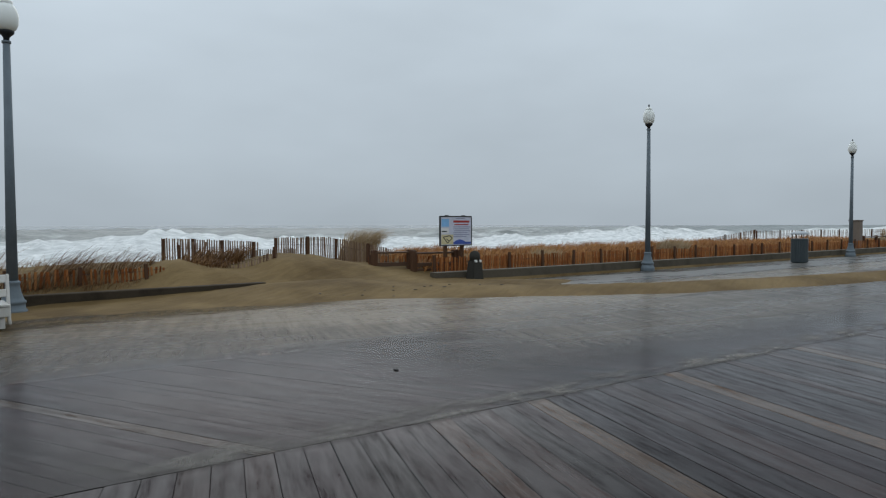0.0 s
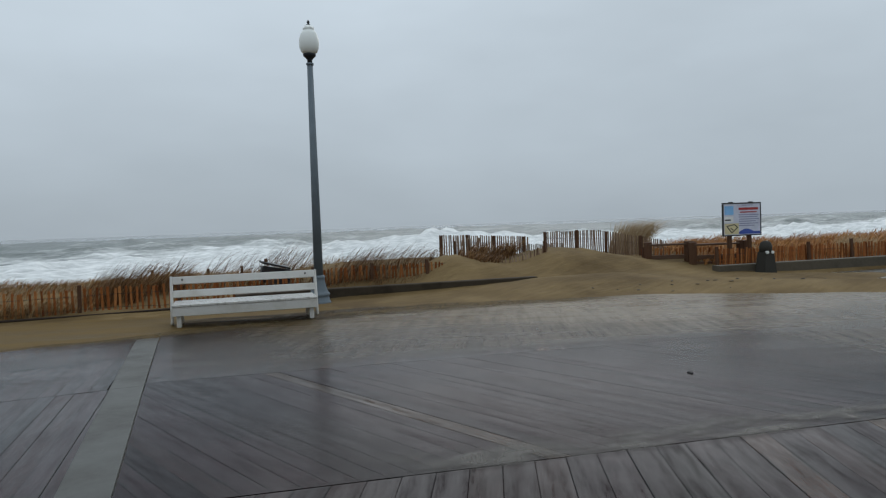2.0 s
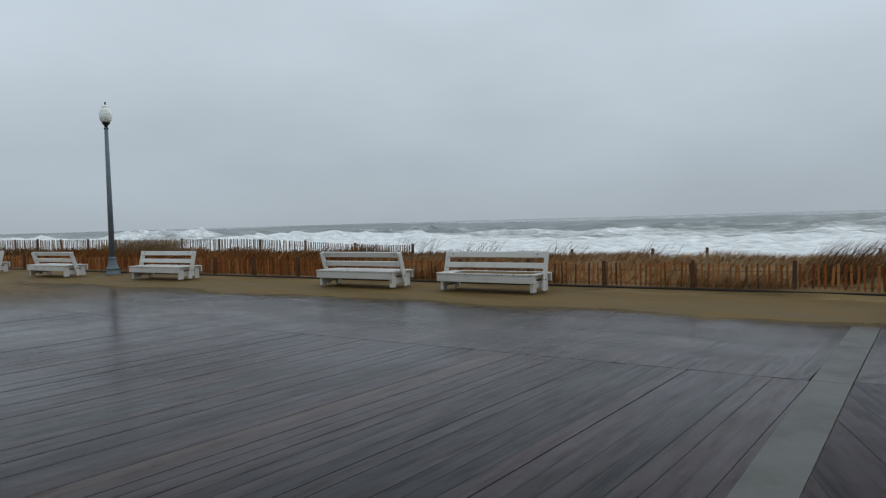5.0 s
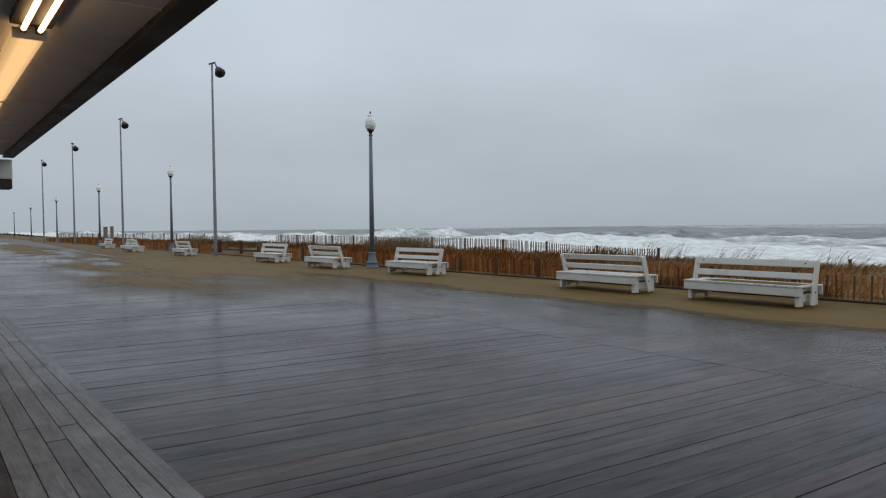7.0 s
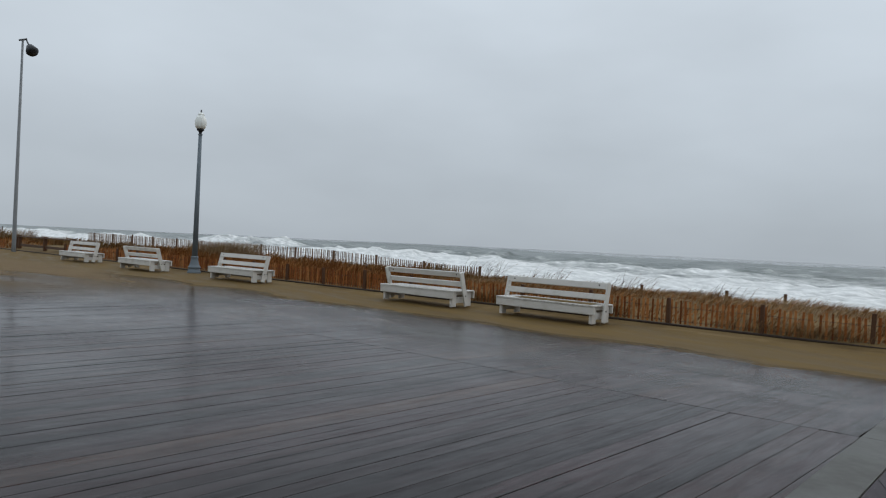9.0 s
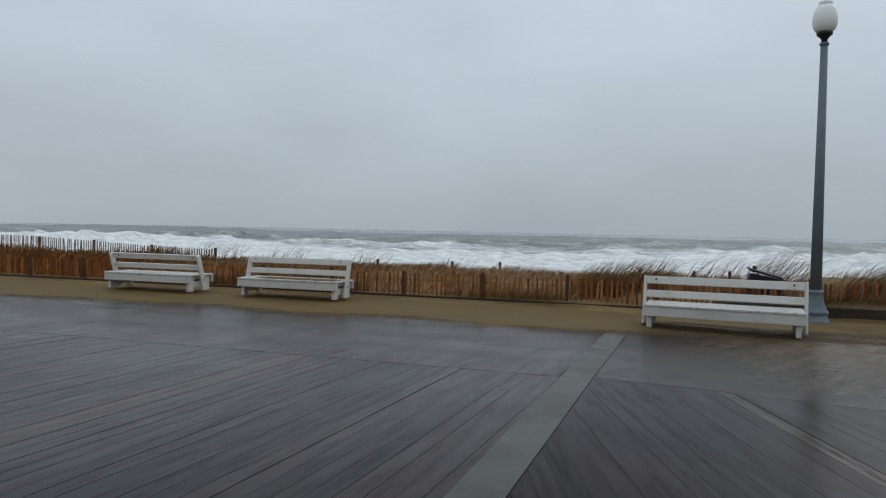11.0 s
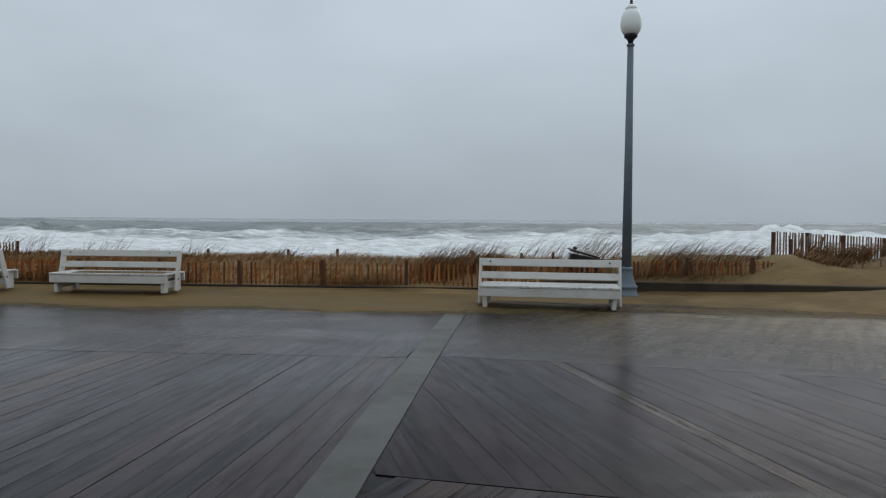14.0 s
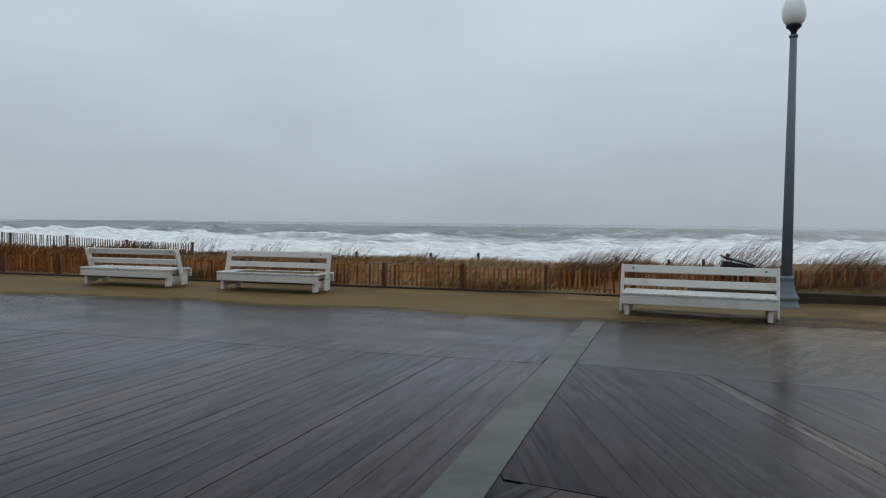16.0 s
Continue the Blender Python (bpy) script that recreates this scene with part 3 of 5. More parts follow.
sx = sorted(set([round(v, 3) for v in frange(-24, 30, 0.2)] + [round(-24 - 0.3 * k - 0.035 * k * k, 2) for k in range(1, 60)] + [round(30 + 0.3 * k + 0.03 * k * k, 2) for k in range(1, 45)]))
sy = [2.4 + 0.2 * k for k in range(100)] + [22.4 + 0.35 * k + 0.03 * k * k for k in range(1, 34)]
tv = [(x, y + kerb_line(x) - 14.1, 0) for y in sy for x in sx]
tv = [(x, y, sand_z(x, y)) for x, y, _ in tv]
nx = len(sx)
tf = [(j * nx + i, j * nx + i + 1, (j + 1) * nx + i + 1, (j + 1) * nx + i) for j in range(len(sy) - 1) for i in range(nx - 1)]
beach = tagged(raw("beach_sand", tv, tf, M_sand, smooth_faces=True), "tan wind-blown sand drifting over the boardwalk and the dune", "sand", kind="structure")
beach.data.materials.append(M_wetsand)
for poly in beach.data.polygons:
    c = poly.center
    if c.y < kerb_line(c.x) - 0.4 and c.x < 2.2 + 0.8 * noise.noise((c.y, c.x, 0)):
        poly.material_index = 1

tagged(part("ground", boxed(-400, 400, -60, 16, -1.0, -0.45), M_sand), "sandy ground under the boardwalk", "ground", kind="structure")
tagged(part("sea_bed", boxed(-3000, 3000, 16, 120, -9.0, -6.0), M_sand), "sandy bottom under the sea", "sea bed", kind="structure")

# thin film of sand and water over the seaward boards
def film_sheet(name, xs, ys, edge_near, edge_far, cover, lift, mat, label, base=deck_z):
    verts, cov = [], []
    for s in ys:
        for x in xs:
            y0, y1 = edge_near(x), edge_far(x)
            y = y0 + (y1 - y0) * s
            verts.append((x, y, base(x, y) + lift))
            cov.append(cover(x, y, s))
    n = len(xs)
    faces = [(j * n + i, j * n + i + 1, (j + 1) * n + i + 1, (j + 1) * n + i) for j in range(len(ys) - 1) for i in range(n - 1)]
    ob = tagged(raw(name, verts, faces, mat), label, "wet sand", kind="stuff")
    ob.data.attributes.new("cover", "FLOAT", "POINT").data.foreach_set("value", cov)
    return ob


def seaward_cover(x, y, s):
    over = y - joint_far(x)
    return (0.05 + 0.74 * smooth(x, 4, 7.5) * smooth(over, -3.3, -1.2) + (0.62 + 0.2 * smooth(x, 3, 7) - 0.72 * smooth(x, 4, 7.5)) * smooth(over, -0.05, 0.5) + 0.34 * smooth(over, 1.0, 4.0 - 1.6 * smooth(x, 3, 7))) * smooth(s, 0, 0.12) * smooth(x, -1.2, 1.5) * (1 - 0.2 * smooth(x, 12, 18))


film_sheet("sand_film", frange(-1.2, 46, 0.4), frange(0, 1, 0.025), lambda x: joint_far(x) - 3.3, lambda x: kerb_line(x) - 0.05, seaward_cover, 0.006, M_film, "thin wet film of blown sand on the boards")


def fringe_cover(x, y, s):
    ragged = 0.55 * noise.noise((x * 0.5, y * 0.9, 3.3)) + 0.25 * noise.noise((x * 1.9, y * 2.4, 6.1))
    return 0.95 * smooth(s + ragged * 0.5, 0.35, 0.95) * smooth(x, 9.0, 6.5) * smooth(x, -24, -20)


film_sheet("sand_fringe", frange(-24, 9.0, 0.2), frange(0, 1, 0.05), lambda x: kerb_line(x) - 4.3 + 0.5 * smooth(x, -1.2, 2.0), lambda x: kerb_line(x) - 2.3 + 0.9 * smooth(x, -1.2, 2.0), fringe_cover, 0.0075, M_fringe, "ragged thin edge of the wet sand on the boards")


def streak_cover(x, y, s):
    run = 0.5 + 0.5 * noise.fractal((x * 0.55 + y * 0.3, y * 4.2, 7.7), 0.8, 2.0, 3)
    return 0.9 * smooth(run, 0.46, 0.60) * smooth(s, 0, 0.3) * smooth(s, 1, 0.75) * smooth(x, -1.0, 0.4) * smooth(x, 5.0, 3.2)


film_sheet("wet_streaks", frange(-1.0, 5.0, 0.08), frange(0, 1, 0.03), lambda x: 11.0, lambda x: 12.9, streak_cover, 0.009, M_streak, "dark wet streaks in the sand round a bench", lambda x, y: max(deck_z(x, y) + 0.002, sand_z(x, y)))


def patch_cover(x, y, s):
    patch = 0.5 + 0.5 * noise.fractal((x * 0.09, y * 0.33, 6.6), 0.8, 2.0, 3)
    streak = 0.16 * noise.noise((x * 0.25, y * 2.6, 2.2))
    return 1.1 * smooth(x, -12, -22) * smooth(patch + streak + 0.5 * s, 0.42, 0.9) * smooth(s, 0.05, 0.3)


film_sheet("sand_patches", frange(-90, -8, 0.4), frange(0, 1, 0.03), lambda x: board_edge(x) + 0.6, lambda x: kerb_line(x) - 1.0, patch_cover, 0.007, M_patch, "streaky patches of brown blown sand on the boards")


def scuff_cover(x, y, s):
    rough = 0.5 + 0.5 * noise.fractal((x * 2.3, y * 4.6, 4.4), 0.7, 2.0, 5)
    return 0.85 * smooth(rough, 0.25, 0.80) * smooth(s, 0, 0.25) * smooth(s, 1, 0.4) * smooth(x, 0.2, 1.6) * smooth(x, 26, 16)


film_sheet("joint_sand", frange(0.2, 26, 0.12), frange(0, 1, 0.05), lambda x: joint_near(x) - 0.10, lambda x: joint_near(x) + 0.5, scuff_cover, 0.007, M_scuff, "pale grit caught along the joint of the boards")

# sheet of rain water standing between the sand and the wall
M_puddle, sn, sl, sp = material("standing_rain_water")
pool = world_noise(sn, sl, 0.5, 5, 0.6, (0.4, 1.6, 1), -0.12)
sl.new(mixed(sn, sl, "MIX", pool, (0.075, 0.072, 0.066), (0.115, 0.11, 0.10)), sp.inputs["Base Color"])
sl.new(span(sn, sl, pool, 0.35, 0.65, 0.2, 0.4), sp.inputs["Roughness"])
sp.inputs["Specular IOR Level"].default_value = 0.3
att = sn.new("ShaderNodeAttribute")
att.attribute_name = "cover"
mm = sn.new("ShaderNodeMath")
mm.operation = "MULTIPLY"
sl.new(span(sn, sl, pool, 0.36, 0.55, 0.7, 1.0), mm.inputs[0])
sl.new(att.outputs["Fac"], mm.inputs[1])
sl.new(mm.outputs[0], sp.inputs["Alpha"])
film_sheet("rain_water", frange(12.6, 60, 0.4), frange(0, 1, 0.08), lambda x: kerb_line(x) - 3.5, lambda x: kerb_line(x) - 0.1,
           lambda x, y, s: smooth(s, 1, 0.94) * smooth(s, 0, 0.2) * smooth(x, 12.6, 14), 0.011, M_puddle, "shallow rain water standing on the boards along the sea wall")


def wet_boards(x, y, s):
    pools = 0.5 + 0.5 * noise.fractal((x * 0.35, y * 0.8, 9.1), 0.8, 2.0, 3)
    return 0.5 * smooth(pools, 0.30, 0.80) * smooth(s, 0, 0.4) * smooth(x, -0.95, -1.6) * smooth(x, -24, -18)


film_sheet("rain_water", frange(-24, -1.0, 0.25), frange(0, 1, 0.05), lambda x: kerb_line(x) - 6.6, lambda x: kerb_line(x) - 2.6, wet_boards, 0.0055, M_puddle, "shallow rain water standing on the boards before the sand")

# ---- kerbs and walls ----
def run_wall(name, x0, x1, z0, z1, thick, mat, label, category, step=2.0, coping=None, back=0.0):
    bm = bmesh.new()
    n = max(1, int(abs(x1 - x0) / step))
    xs = [x0 + (x1 - x0) * k / n for k in range(n + 1)]
    rows = []
    for x in xs:
        y = kerb_line(x) + back
        zz = deck_z(x, y)
        rows.append([bm.verts.new(c) for c in ((x, y, zz + z0), (x, y, z1 - 0.015), (x, y + 0.015, z1), (x, y + thick, z1), (x, y + thick, z0 - 0.2))])
    for a, b in zip(rows, rows[1:]):
        for k in range(5):
            j = (k + 1) % 5
            bm.faces.new((a[k], b[k], b[j], a[j]))
    bm.faces.new(rows[0])
    bm.faces.new(rows[-1][::-1])
    bmesh.ops.recalc_face_normals(bm, faces=bm.faces)
    ob = tagged(part(name, bm, mat), label, category, kind="structure")
    if coping:
        ob.data.materials.append(coping)
        for p in ob.data.polygons:
            if p.normal.z > 0.9:
                p.material_index = 1
    return ob


run_wall("kerb_timber", -150, 0.6, -0.1, 0.05, 0.12, M_kerbwood, "low dark timber kerb edging the boardwalk", "kerb")
run_wall("kerb_concrete", 0.6, 7.15, -0.15, 0.215, 0.22, M_conc, "low dark concrete kerb half buried in sand", "kerb", 1.0)
run_wall("wall_sea", 12.0, 70, -0.15, 0.215, 0.25, M_seawall, "low concrete sea wall along the boardwalk", "wall", 2.0, M_coping)


# ---- grass ----
def blades(name, spots, mat, label, category, wind=0.5):
    """spots: x, y, z, height, width, lean (metres that the tip is blown over), and heading."""
    s = np.array(spots)
    n = len(s)
    base, hgt, wid, lean, head = s[:, :3], s[:, 3], s[:, 4], s[:, 5], s[:, 6]
    verts = np.zeros((n, 7, 3))
    face = np.random.default_rng(n).uniform(0, math.pi, n)
    across = np.stack([np.cos(face), np.sin(face), 0 * head], 1)
    wid = wid * 0.75
    along = np.stack([np.cos(head), np.sin(head), 0 * head], 1)
    for k, t in enumerate((0.0, 0.4, 0.75, 1.0)):
        mid = base + along * (lean * t ** 2)[:, None]
        mid[:, 2] += hgt * (t - 0.18 * t * t * np.minimum(1.5, lean / hgt))
        half = across * (wid * (1 - 0.25 * t) / 2)[:, None]
        if k < 3:
            verts[:, 2 * k], verts[:, 2 * k + 1] = mid - half, mid + half
        else:
            verts[:, 6] = mid
    off = 7 * np.arange(n)[:, None]
    quads = np.concatenate([off + np.array([[0, 1, 3, 2]]), off + np.array([[2, 3, 5, 4]])]).tolist()
    tris = (off + np.array([[4, 5, 6]])).tolist()
    ob = raw(name, verts.reshape(-1, 3).tolist(), quads + tris, mat)
    return tagged(ob, label, category, kind="stuff")


R = random.Random(7)


def scatter(count, x0, x1, d0, d1, h0, h1, w, lean, keep=None, edge_bias=1.0):
    out = []
    while len(out) < count:
        x = R.uniform(x0, x1)
        d = d0 + (d1 - d0) * R.random() ** edge_bias
        y = kerb_line(x) + d
        if keep and R.random() > keep(x, y, d):
            continue
        h = R.uniform(h0, h1) * (0.7 + 0.6 * (0.5 + noise.noise((x * 0.8, y * 0.8, 5))))
        out.append((x, y, sand_z(x, y) - 0.03, max(0.05, h), w * R.uniform(0.6, 1.4), h * R.uniform(*lean), R.gauss(0.15, 0.7)))
    return out


def patchy(x, y, d):
    return 0.35 + 0.9 * (0.5 + noise.noise((x * 0.5, y * 0.7, 8)))


def sparse_mid(x, y, d):
    return patchy(x, y, d) * (1 - smooth(x, -8, -4.5) * smooth(x, 1.4, -0.2) * (0.62 - 0.3 * smooth(d, 2.2, 4.0)))


blades("dune_grass_left", scatter(26000, -26, 1.2, 0.35, 5.5, 0.10, 0.22, 0.018, (0.3, 1.1), sparse_mid, 1.3), M_brush, "dense rust-brown dry scrub behind the picket fence", "dune grass")
blades("dune_grass_far_left", scatter(14000, -110, -26, 0.35, 6.0, 0.15, 0.38, 0.05, (0.3, 1.0), lambda x, y, d: 0.0 if -41.5 < x < -34.6 else patchy(x, y, d), 1.2), M_brush, "rust-brown dry scrub along the far fence", "dune grass")
blades("dune_grass_right", scatter(26000, 12.2, 46, 0.78, 4.5, 0.20, 0.36, 0.019, (0.4, 1.1), patchy, 1.4), M_brush, "dense orange-brown dune grass behind the sea wall", "dune grass")
blades("dune_grass_crest", scatter(9000, -26, 46, 3.0, 6.5, 0.12, 0.30, 0.014, (0.6, 1.5), lambda x, y, d: 0.0 if 5.2 < x < 12.5 else patchy(x, y, d) ** 2), M_grass, "dry beach grass bent over by the wind", "dune grass")
blades("fence_grass", scatter(2600, -14, 1.0, 0.08, 0.5, 0.24, 0.46, 0.012, (0.3, 1.2), lambda x, y, d: max(0.0, 0.2 + 1.6 * noise.noise((x * 0.45, 3.0, 8))), 1.0), M_grass, "tan dry grass growing through the picket fence", "dune grass")
blades("dune_scrub", scatter(9000, -30, -14.5, 0.5, 3.0, 0.26, 0.5, 0.022, (0.3, 1.0), patchy), M_brush, "tall rust-brown scrub rising behind the picket fence", "dune grass")
blades("dune_fringe", scatter(7000, -14, 1.2, 2.2, 5.0, 0.10, 0.26, 0.014, (0.4, 1.3), patchy), M_plume, "pale tan fringe of grass along the dune crest", "dune grass")
blades("back_dune_scrub", scatter(9000, -60, -13, 2.5, 3.9, 0.22, 0.50, 0.03, (0.3, 0.9), patchy), M_grass, "tan brush in front of the rear fence", "dune grass")


def clump(cx, cy, radius, count, h0, h1, w, lean, mat, name, label):
    out = []
    for _ in range(count):
        a, r = R.uniform(0, 2 * math.pi), radius * math.sqrt(R.random())
        x, y = cx + r * math.cos(a), cy + 0.6 * r * math.sin(a)
        h = R.uniform(h0, h1)
        out.append((x, y, sand_z(x, y) - 0.03, h, w * R.uniform(0.6, 1.3), h * R.uniform(*lean), R.gauss(0.1, 0.35)))
    return blades(name, out, mat, label, "grass clump")


for cx, cy, rad, cnt, h0, h1, ln in (
    (3.4, 15.4, 0.6, 190, 0.4, 0.9, (0.7, 1.6)), (4.4, 15.6, 0.6, 150, 0.35, 0.8, (0.8, 1.7)), (5.4, 15.9, 0.4, 70, 0.25, 0.5, (0.9, 1.6)),
    (-1.7, 15.0, 0.6, 330, 0.5, 1.0, (0.6, 1.4)), (-0.9, 15.8, 0.6, 190, 0.5, 0.95, (0.6, 1.4)), (0.7, 15.9, 0.8, 120, 0.5, 1.1, (0.6, 1.4)), (1.7, 16.0, 0.6, 130, 0.6, 1.25, (0.5, 1.2)),
    (-10.4, 16.6, 0.6, 120, 0.45, 0.8, (0.4, 1.2)), (-8.0, 16.8, 0.6, 120, 0.4, 0.75, (0.4, 1.2)), (-13.0, 17.0, 0.8, 120, 0.45, 0.85, (0.4, 1.2)), (-5.6, 16.6, 0.6, 80, 0.35, 0.65, (0.5, 1.2)), (2.6, 15.2, 0.5, 90, 0.35, 0.7, (0.7, 1.5))):
    clump(cx, cy, rad, int(cnt * (0.5 if cx < -3 else 1.5)), 0.9 * h0, 0.95 * h1, 0.013, (0.55 * ln[0], 0.8 * ln[1]), M_dead, "beach_grass_clump", "dark wind-bent clump of beach grass on the dune")
for cx, cy, rad, cnt, h0, h1 in ((12.1, 17.3, 0.65, 1300, 0.7, 1.2), (25.2, 13.9, 0.9, 1100, 0.4, 0.75), (-26.5, 16.0, 2.2, 2200, 0.5, 0.95), (56, 14, 1.6, 700, 0.5, 0.9), (17.8, 14.4, 0.7, 350, 0.35, 0.55), (-52, 14.6, 3.0, 1500, 0.5, 1.0)):
    clump(cx, cy, rad, cnt, h0, h1, 0.014, (0.35, 1.05), M_plume, "plume_grass_clump", "tall pale plume grass blown over by the wind")
for cx, cnt in ((2.9, 110), (3.6, 150), (4.3, 80)):
    clump(cx, kerb_line(cx) + 0.85, 0.42, cnt, 0.12, 0.36, 0.013, (0.3, 1.6), M_dead, "beach_grass_clump", "dark dead grass pressed against the low fence")
clump(7.1, 16.2, 0.7, 700, 0.3, 0.62, 0.018, (0.4, 1.1), M_dead, "beach_grass_clump", "matted dead grass at the foot of the picket fence")
clump(6.4, 15.4, 0.6, 350, 0.15, 0.3, 0.016, (0.5, 1.3), M_dead, "beach_grass_clump", "matted dead grass at the foot of the picket fence")


# ---- picket fences ----
def unit_box_mesh(name, sx_, sy_, mat, taper=1.0):
    bm = boxed(-sx_ / 2, sx_ / 2, -sy_ / 2, sy_ / 2, 0, 1)
    if taper < 1:
        for v in bm.verts:
            if v.co.z > 0.5:
                v.co.x *= taper
    me = bpy.data.meshes.new(name)
    bm.to_mesh(me)
    bm.free()
    me.materials.append(mat)
    return me


ME_picket = unit_box_mesh("picket", 0.040, 0.012, M_picket)
ME_picket_grey = unit_box_mesh("picket", 0.040, 0.012, M_picket_grey)
ME_picket_pale = unit_box_mesh("picket", 0.040, 0.012, M_picket_pale)
ME_post = unit_box_mesh("post", 0.065, 0.065, M_post)


def walk_line(points, pitch):
    """Places every pitch metres along a bent line, with the heading there."""
    out, left = [], 0.0
    for (ax, ay), (bx, by) in zip(points, points[1:]):
        length, head = math.hypot(bx - ax, by - ay), math.atan2(by - ay, bx - ax)
        s = left
        while s < length:
            out.append((ax + (bx - ax) * s / length, ay + (by - ay) * s / length, head))
            s += pitch
        left = s - length
    return out


def fence(name, points, top, label, pitch=0.098, foot=None, grey=False, pale=False, post_pitch=1.75, post_rise=0.06, joined=False, group="", tilt=0.035, post_shift=0.0):
    """A wired picket fence along points; top(x, y) is the height of its tips, foot(x, y) that of the sand."""
    rr = random.Random(len(points) * 31 + int(points[0][0] * 10))
    foot = foot or (lambda x, y: sand_z(x, y) - 0.08)
    holder = tagged(empty(name, Matrix.Translation((points[0][0], points[0][1], 0))), label, "fence", group)
    inv = holder.matrix_basis.inverted()
    me = ME_picket_pale if pale else ME_picket_grey if grey else ME_picket
    verts, faces = [], []
    for x, y, head in walk_line(points, pitch):
        z0, z1 = foot(x, y), top(x, y) + rr.uniform(-0.025, 0.025) * (0.5 if grey else 1)
        m = Matrix.Translation((x, y, z0)) @ pose(0, 0, 0, math.degrees(rr.gauss(0, tilt)), math.degrees(rr.gauss(0, tilt)), math.degrees(head)) @ Matrix.Diagonal((rr.uniform(0.72, 0.9) if grey else rr.uniform(0.85, 1.2), 1, max(0.08, z1 - z0), 1))
        if joined:
            k = len(verts)
            verts += [m @ v.co for v in me.vertices]
            faces += [[k + i for i in p.vertices] for p in me.polygons]
        else:
            ob = new("picket", me)
            ob.parent = holder
            ob.matrix_basis = inv @ m
    if joined:
        ob = raw("far_picket_run", [tuple(inv @ v) for v in verts], faces, me.materials[0], holder)
        tagged(ob, kind="stuff")
    for x, y, head in walk_line([(points[0][0] + post_shift, points[0][1])] + list(points[1:]), post_pitch):
        z0, z1 = foot(x, y) - 0.1, top(x, y) + post_rise + rr.uniform(-0.02, 0.03)
        ob = new("post", ME_post)
        ob.parent = holder
        nrm = Vector((math.sin(head), -math.cos(head), 0)) * 0.055
        ob.matrix_basis = inv @ (Matrix.Translation((x + nrm.x, y + nrm.y, z0)) @ pose(0, 0, 0, rr.gauss(0, 1), rr.gauss(0, 1), math.degrees(head)) @ Matrix.Diagonal((1, 1, z1 - z0, 1)))
    for f_ in (0.25, 0.75):
        bm = bmesh.new()
        rings = []
        for ax, ay, head in walk_line(points, 0.8) + [(*points[-1], 0.0)]:
            c = inv @ Vector((ax, ay, foot(ax, ay) + f_ * (top(ax, ay) - foot(ax, ay))))
            rings.append([bm.verts.new(c + Vector(o)) for o in ((0, -0.012, 0.003), (0, -0.012, -0.003), (0, -0.008, 0))])
        for p_, q_ in zip(rings, rings[1:]):
            for k in range(3):
                bm.faces.new((p_[k], q_[k], q_[(k + 1) % 3], p_[(k + 1) % 3]))
        part("wire", bm, M_black, holder)
    return holder


def on_kerb(x0, x1, d, n=8):
    return [(x0 + (x1 - x0) * k / n, kerb_line(x0 + (x1 - x0) * k / n) + d) for k in range(n + 1)]


fence("picket_fence", on_kerb(-24.0, 1.9, 0.2), lambda x, y: 0.50 + 0.04 * noise.noise((x * 0.4, 0, 2)), "low red-brown wired picket fence behind the kerb", post_pitch=1.73, post_shift=1.1, group="dune fences")
fence("picket_fence", on_kerb(-34.2, -24.0, 0.2, 4), lambda x, y: 0.52, "low red-brown wired picket fence ending at a beach path", joined=True, post_pitch=1.73, group="dune fences")
fence("picket_fence", on_kerb(-110, -42.0, 0.2, 16), lambda x, y: 0.52, "low red-brown wired picket fence running into the distance", joined=True, post_pitch=3.5, group="dune fences")
fence("picket_fence", on_kerb(2.3, 5.35, 0.95, 4), lambda x, y: 0.60 + 0.05 * noise.noise((x, 0, 2)), "low brown picket fence half buried in sand", post_pitch=1.3, pitch=0.085, group="dune fences", tilt=0.06)
fence("picket_fence", on_kerb(12.2, 30, 0.36), lambda x, y: 0.60 + 0.02 * noise.noise((x, 0, 2)), "red-brown picket fence on the sea wall, full of dry grass", pitch=0.07, post_pitch=1.42, post_rise=0.09, group="dune fences")
fence("picket_fence", on_kerb(30, 60, 0.36), lambda x, y: 0.62, "red-brown picket fence on the far sea wall", post_pitch=1.6, joined=True, post_rise=0.09, group="dune fences")
fence("picket_fence", [(6.0, 17.0), (6.4, 16.9), (6.95, 17.1), (7.8, 17.0), (8.6, 16.9)], lambda x, y: 1.20 - 0.055 * (x - 6.0), "tall grey-brown picket fence leaning by the sand gap", foot=lambda x, y: 0.40 - 0.05 * (x - 6), grey=True, post_pitch=0.82, post_rise=-0.01, group="dune fences", tilt=0.012, pitch=0.062)
fence("picket_fence", [(6.35, 16.82), (6.62, 16.74), (7.05, 16.86)], lambda x, y: 1.10, "loose grey-brown picket run leaning against the tall fence", foot=lambda x, y: 0.36, grey=True, post_pitch=3.0, post_rise=-0.1, group="dune fences", tilt=0.10, pitch=0.075)
fence("picket_fence", [(6.5, 15.75), (7.0, 15.35), (7.6, 15.2), (8.1, 15.3), (8.45, 15.6)], lambda x, y: sand_z(x, y) + 0.17 + 0.04 * noise.noise((x * 3, y, 1)), "dark picket fence nearly buried by the drift", foot=lambda x, y: sand_z(x, y) - 0.12, grey=True, post_pitch=1.9, post_rise=0.1, group="dune fences", tilt=0.07, pitch=0.085)
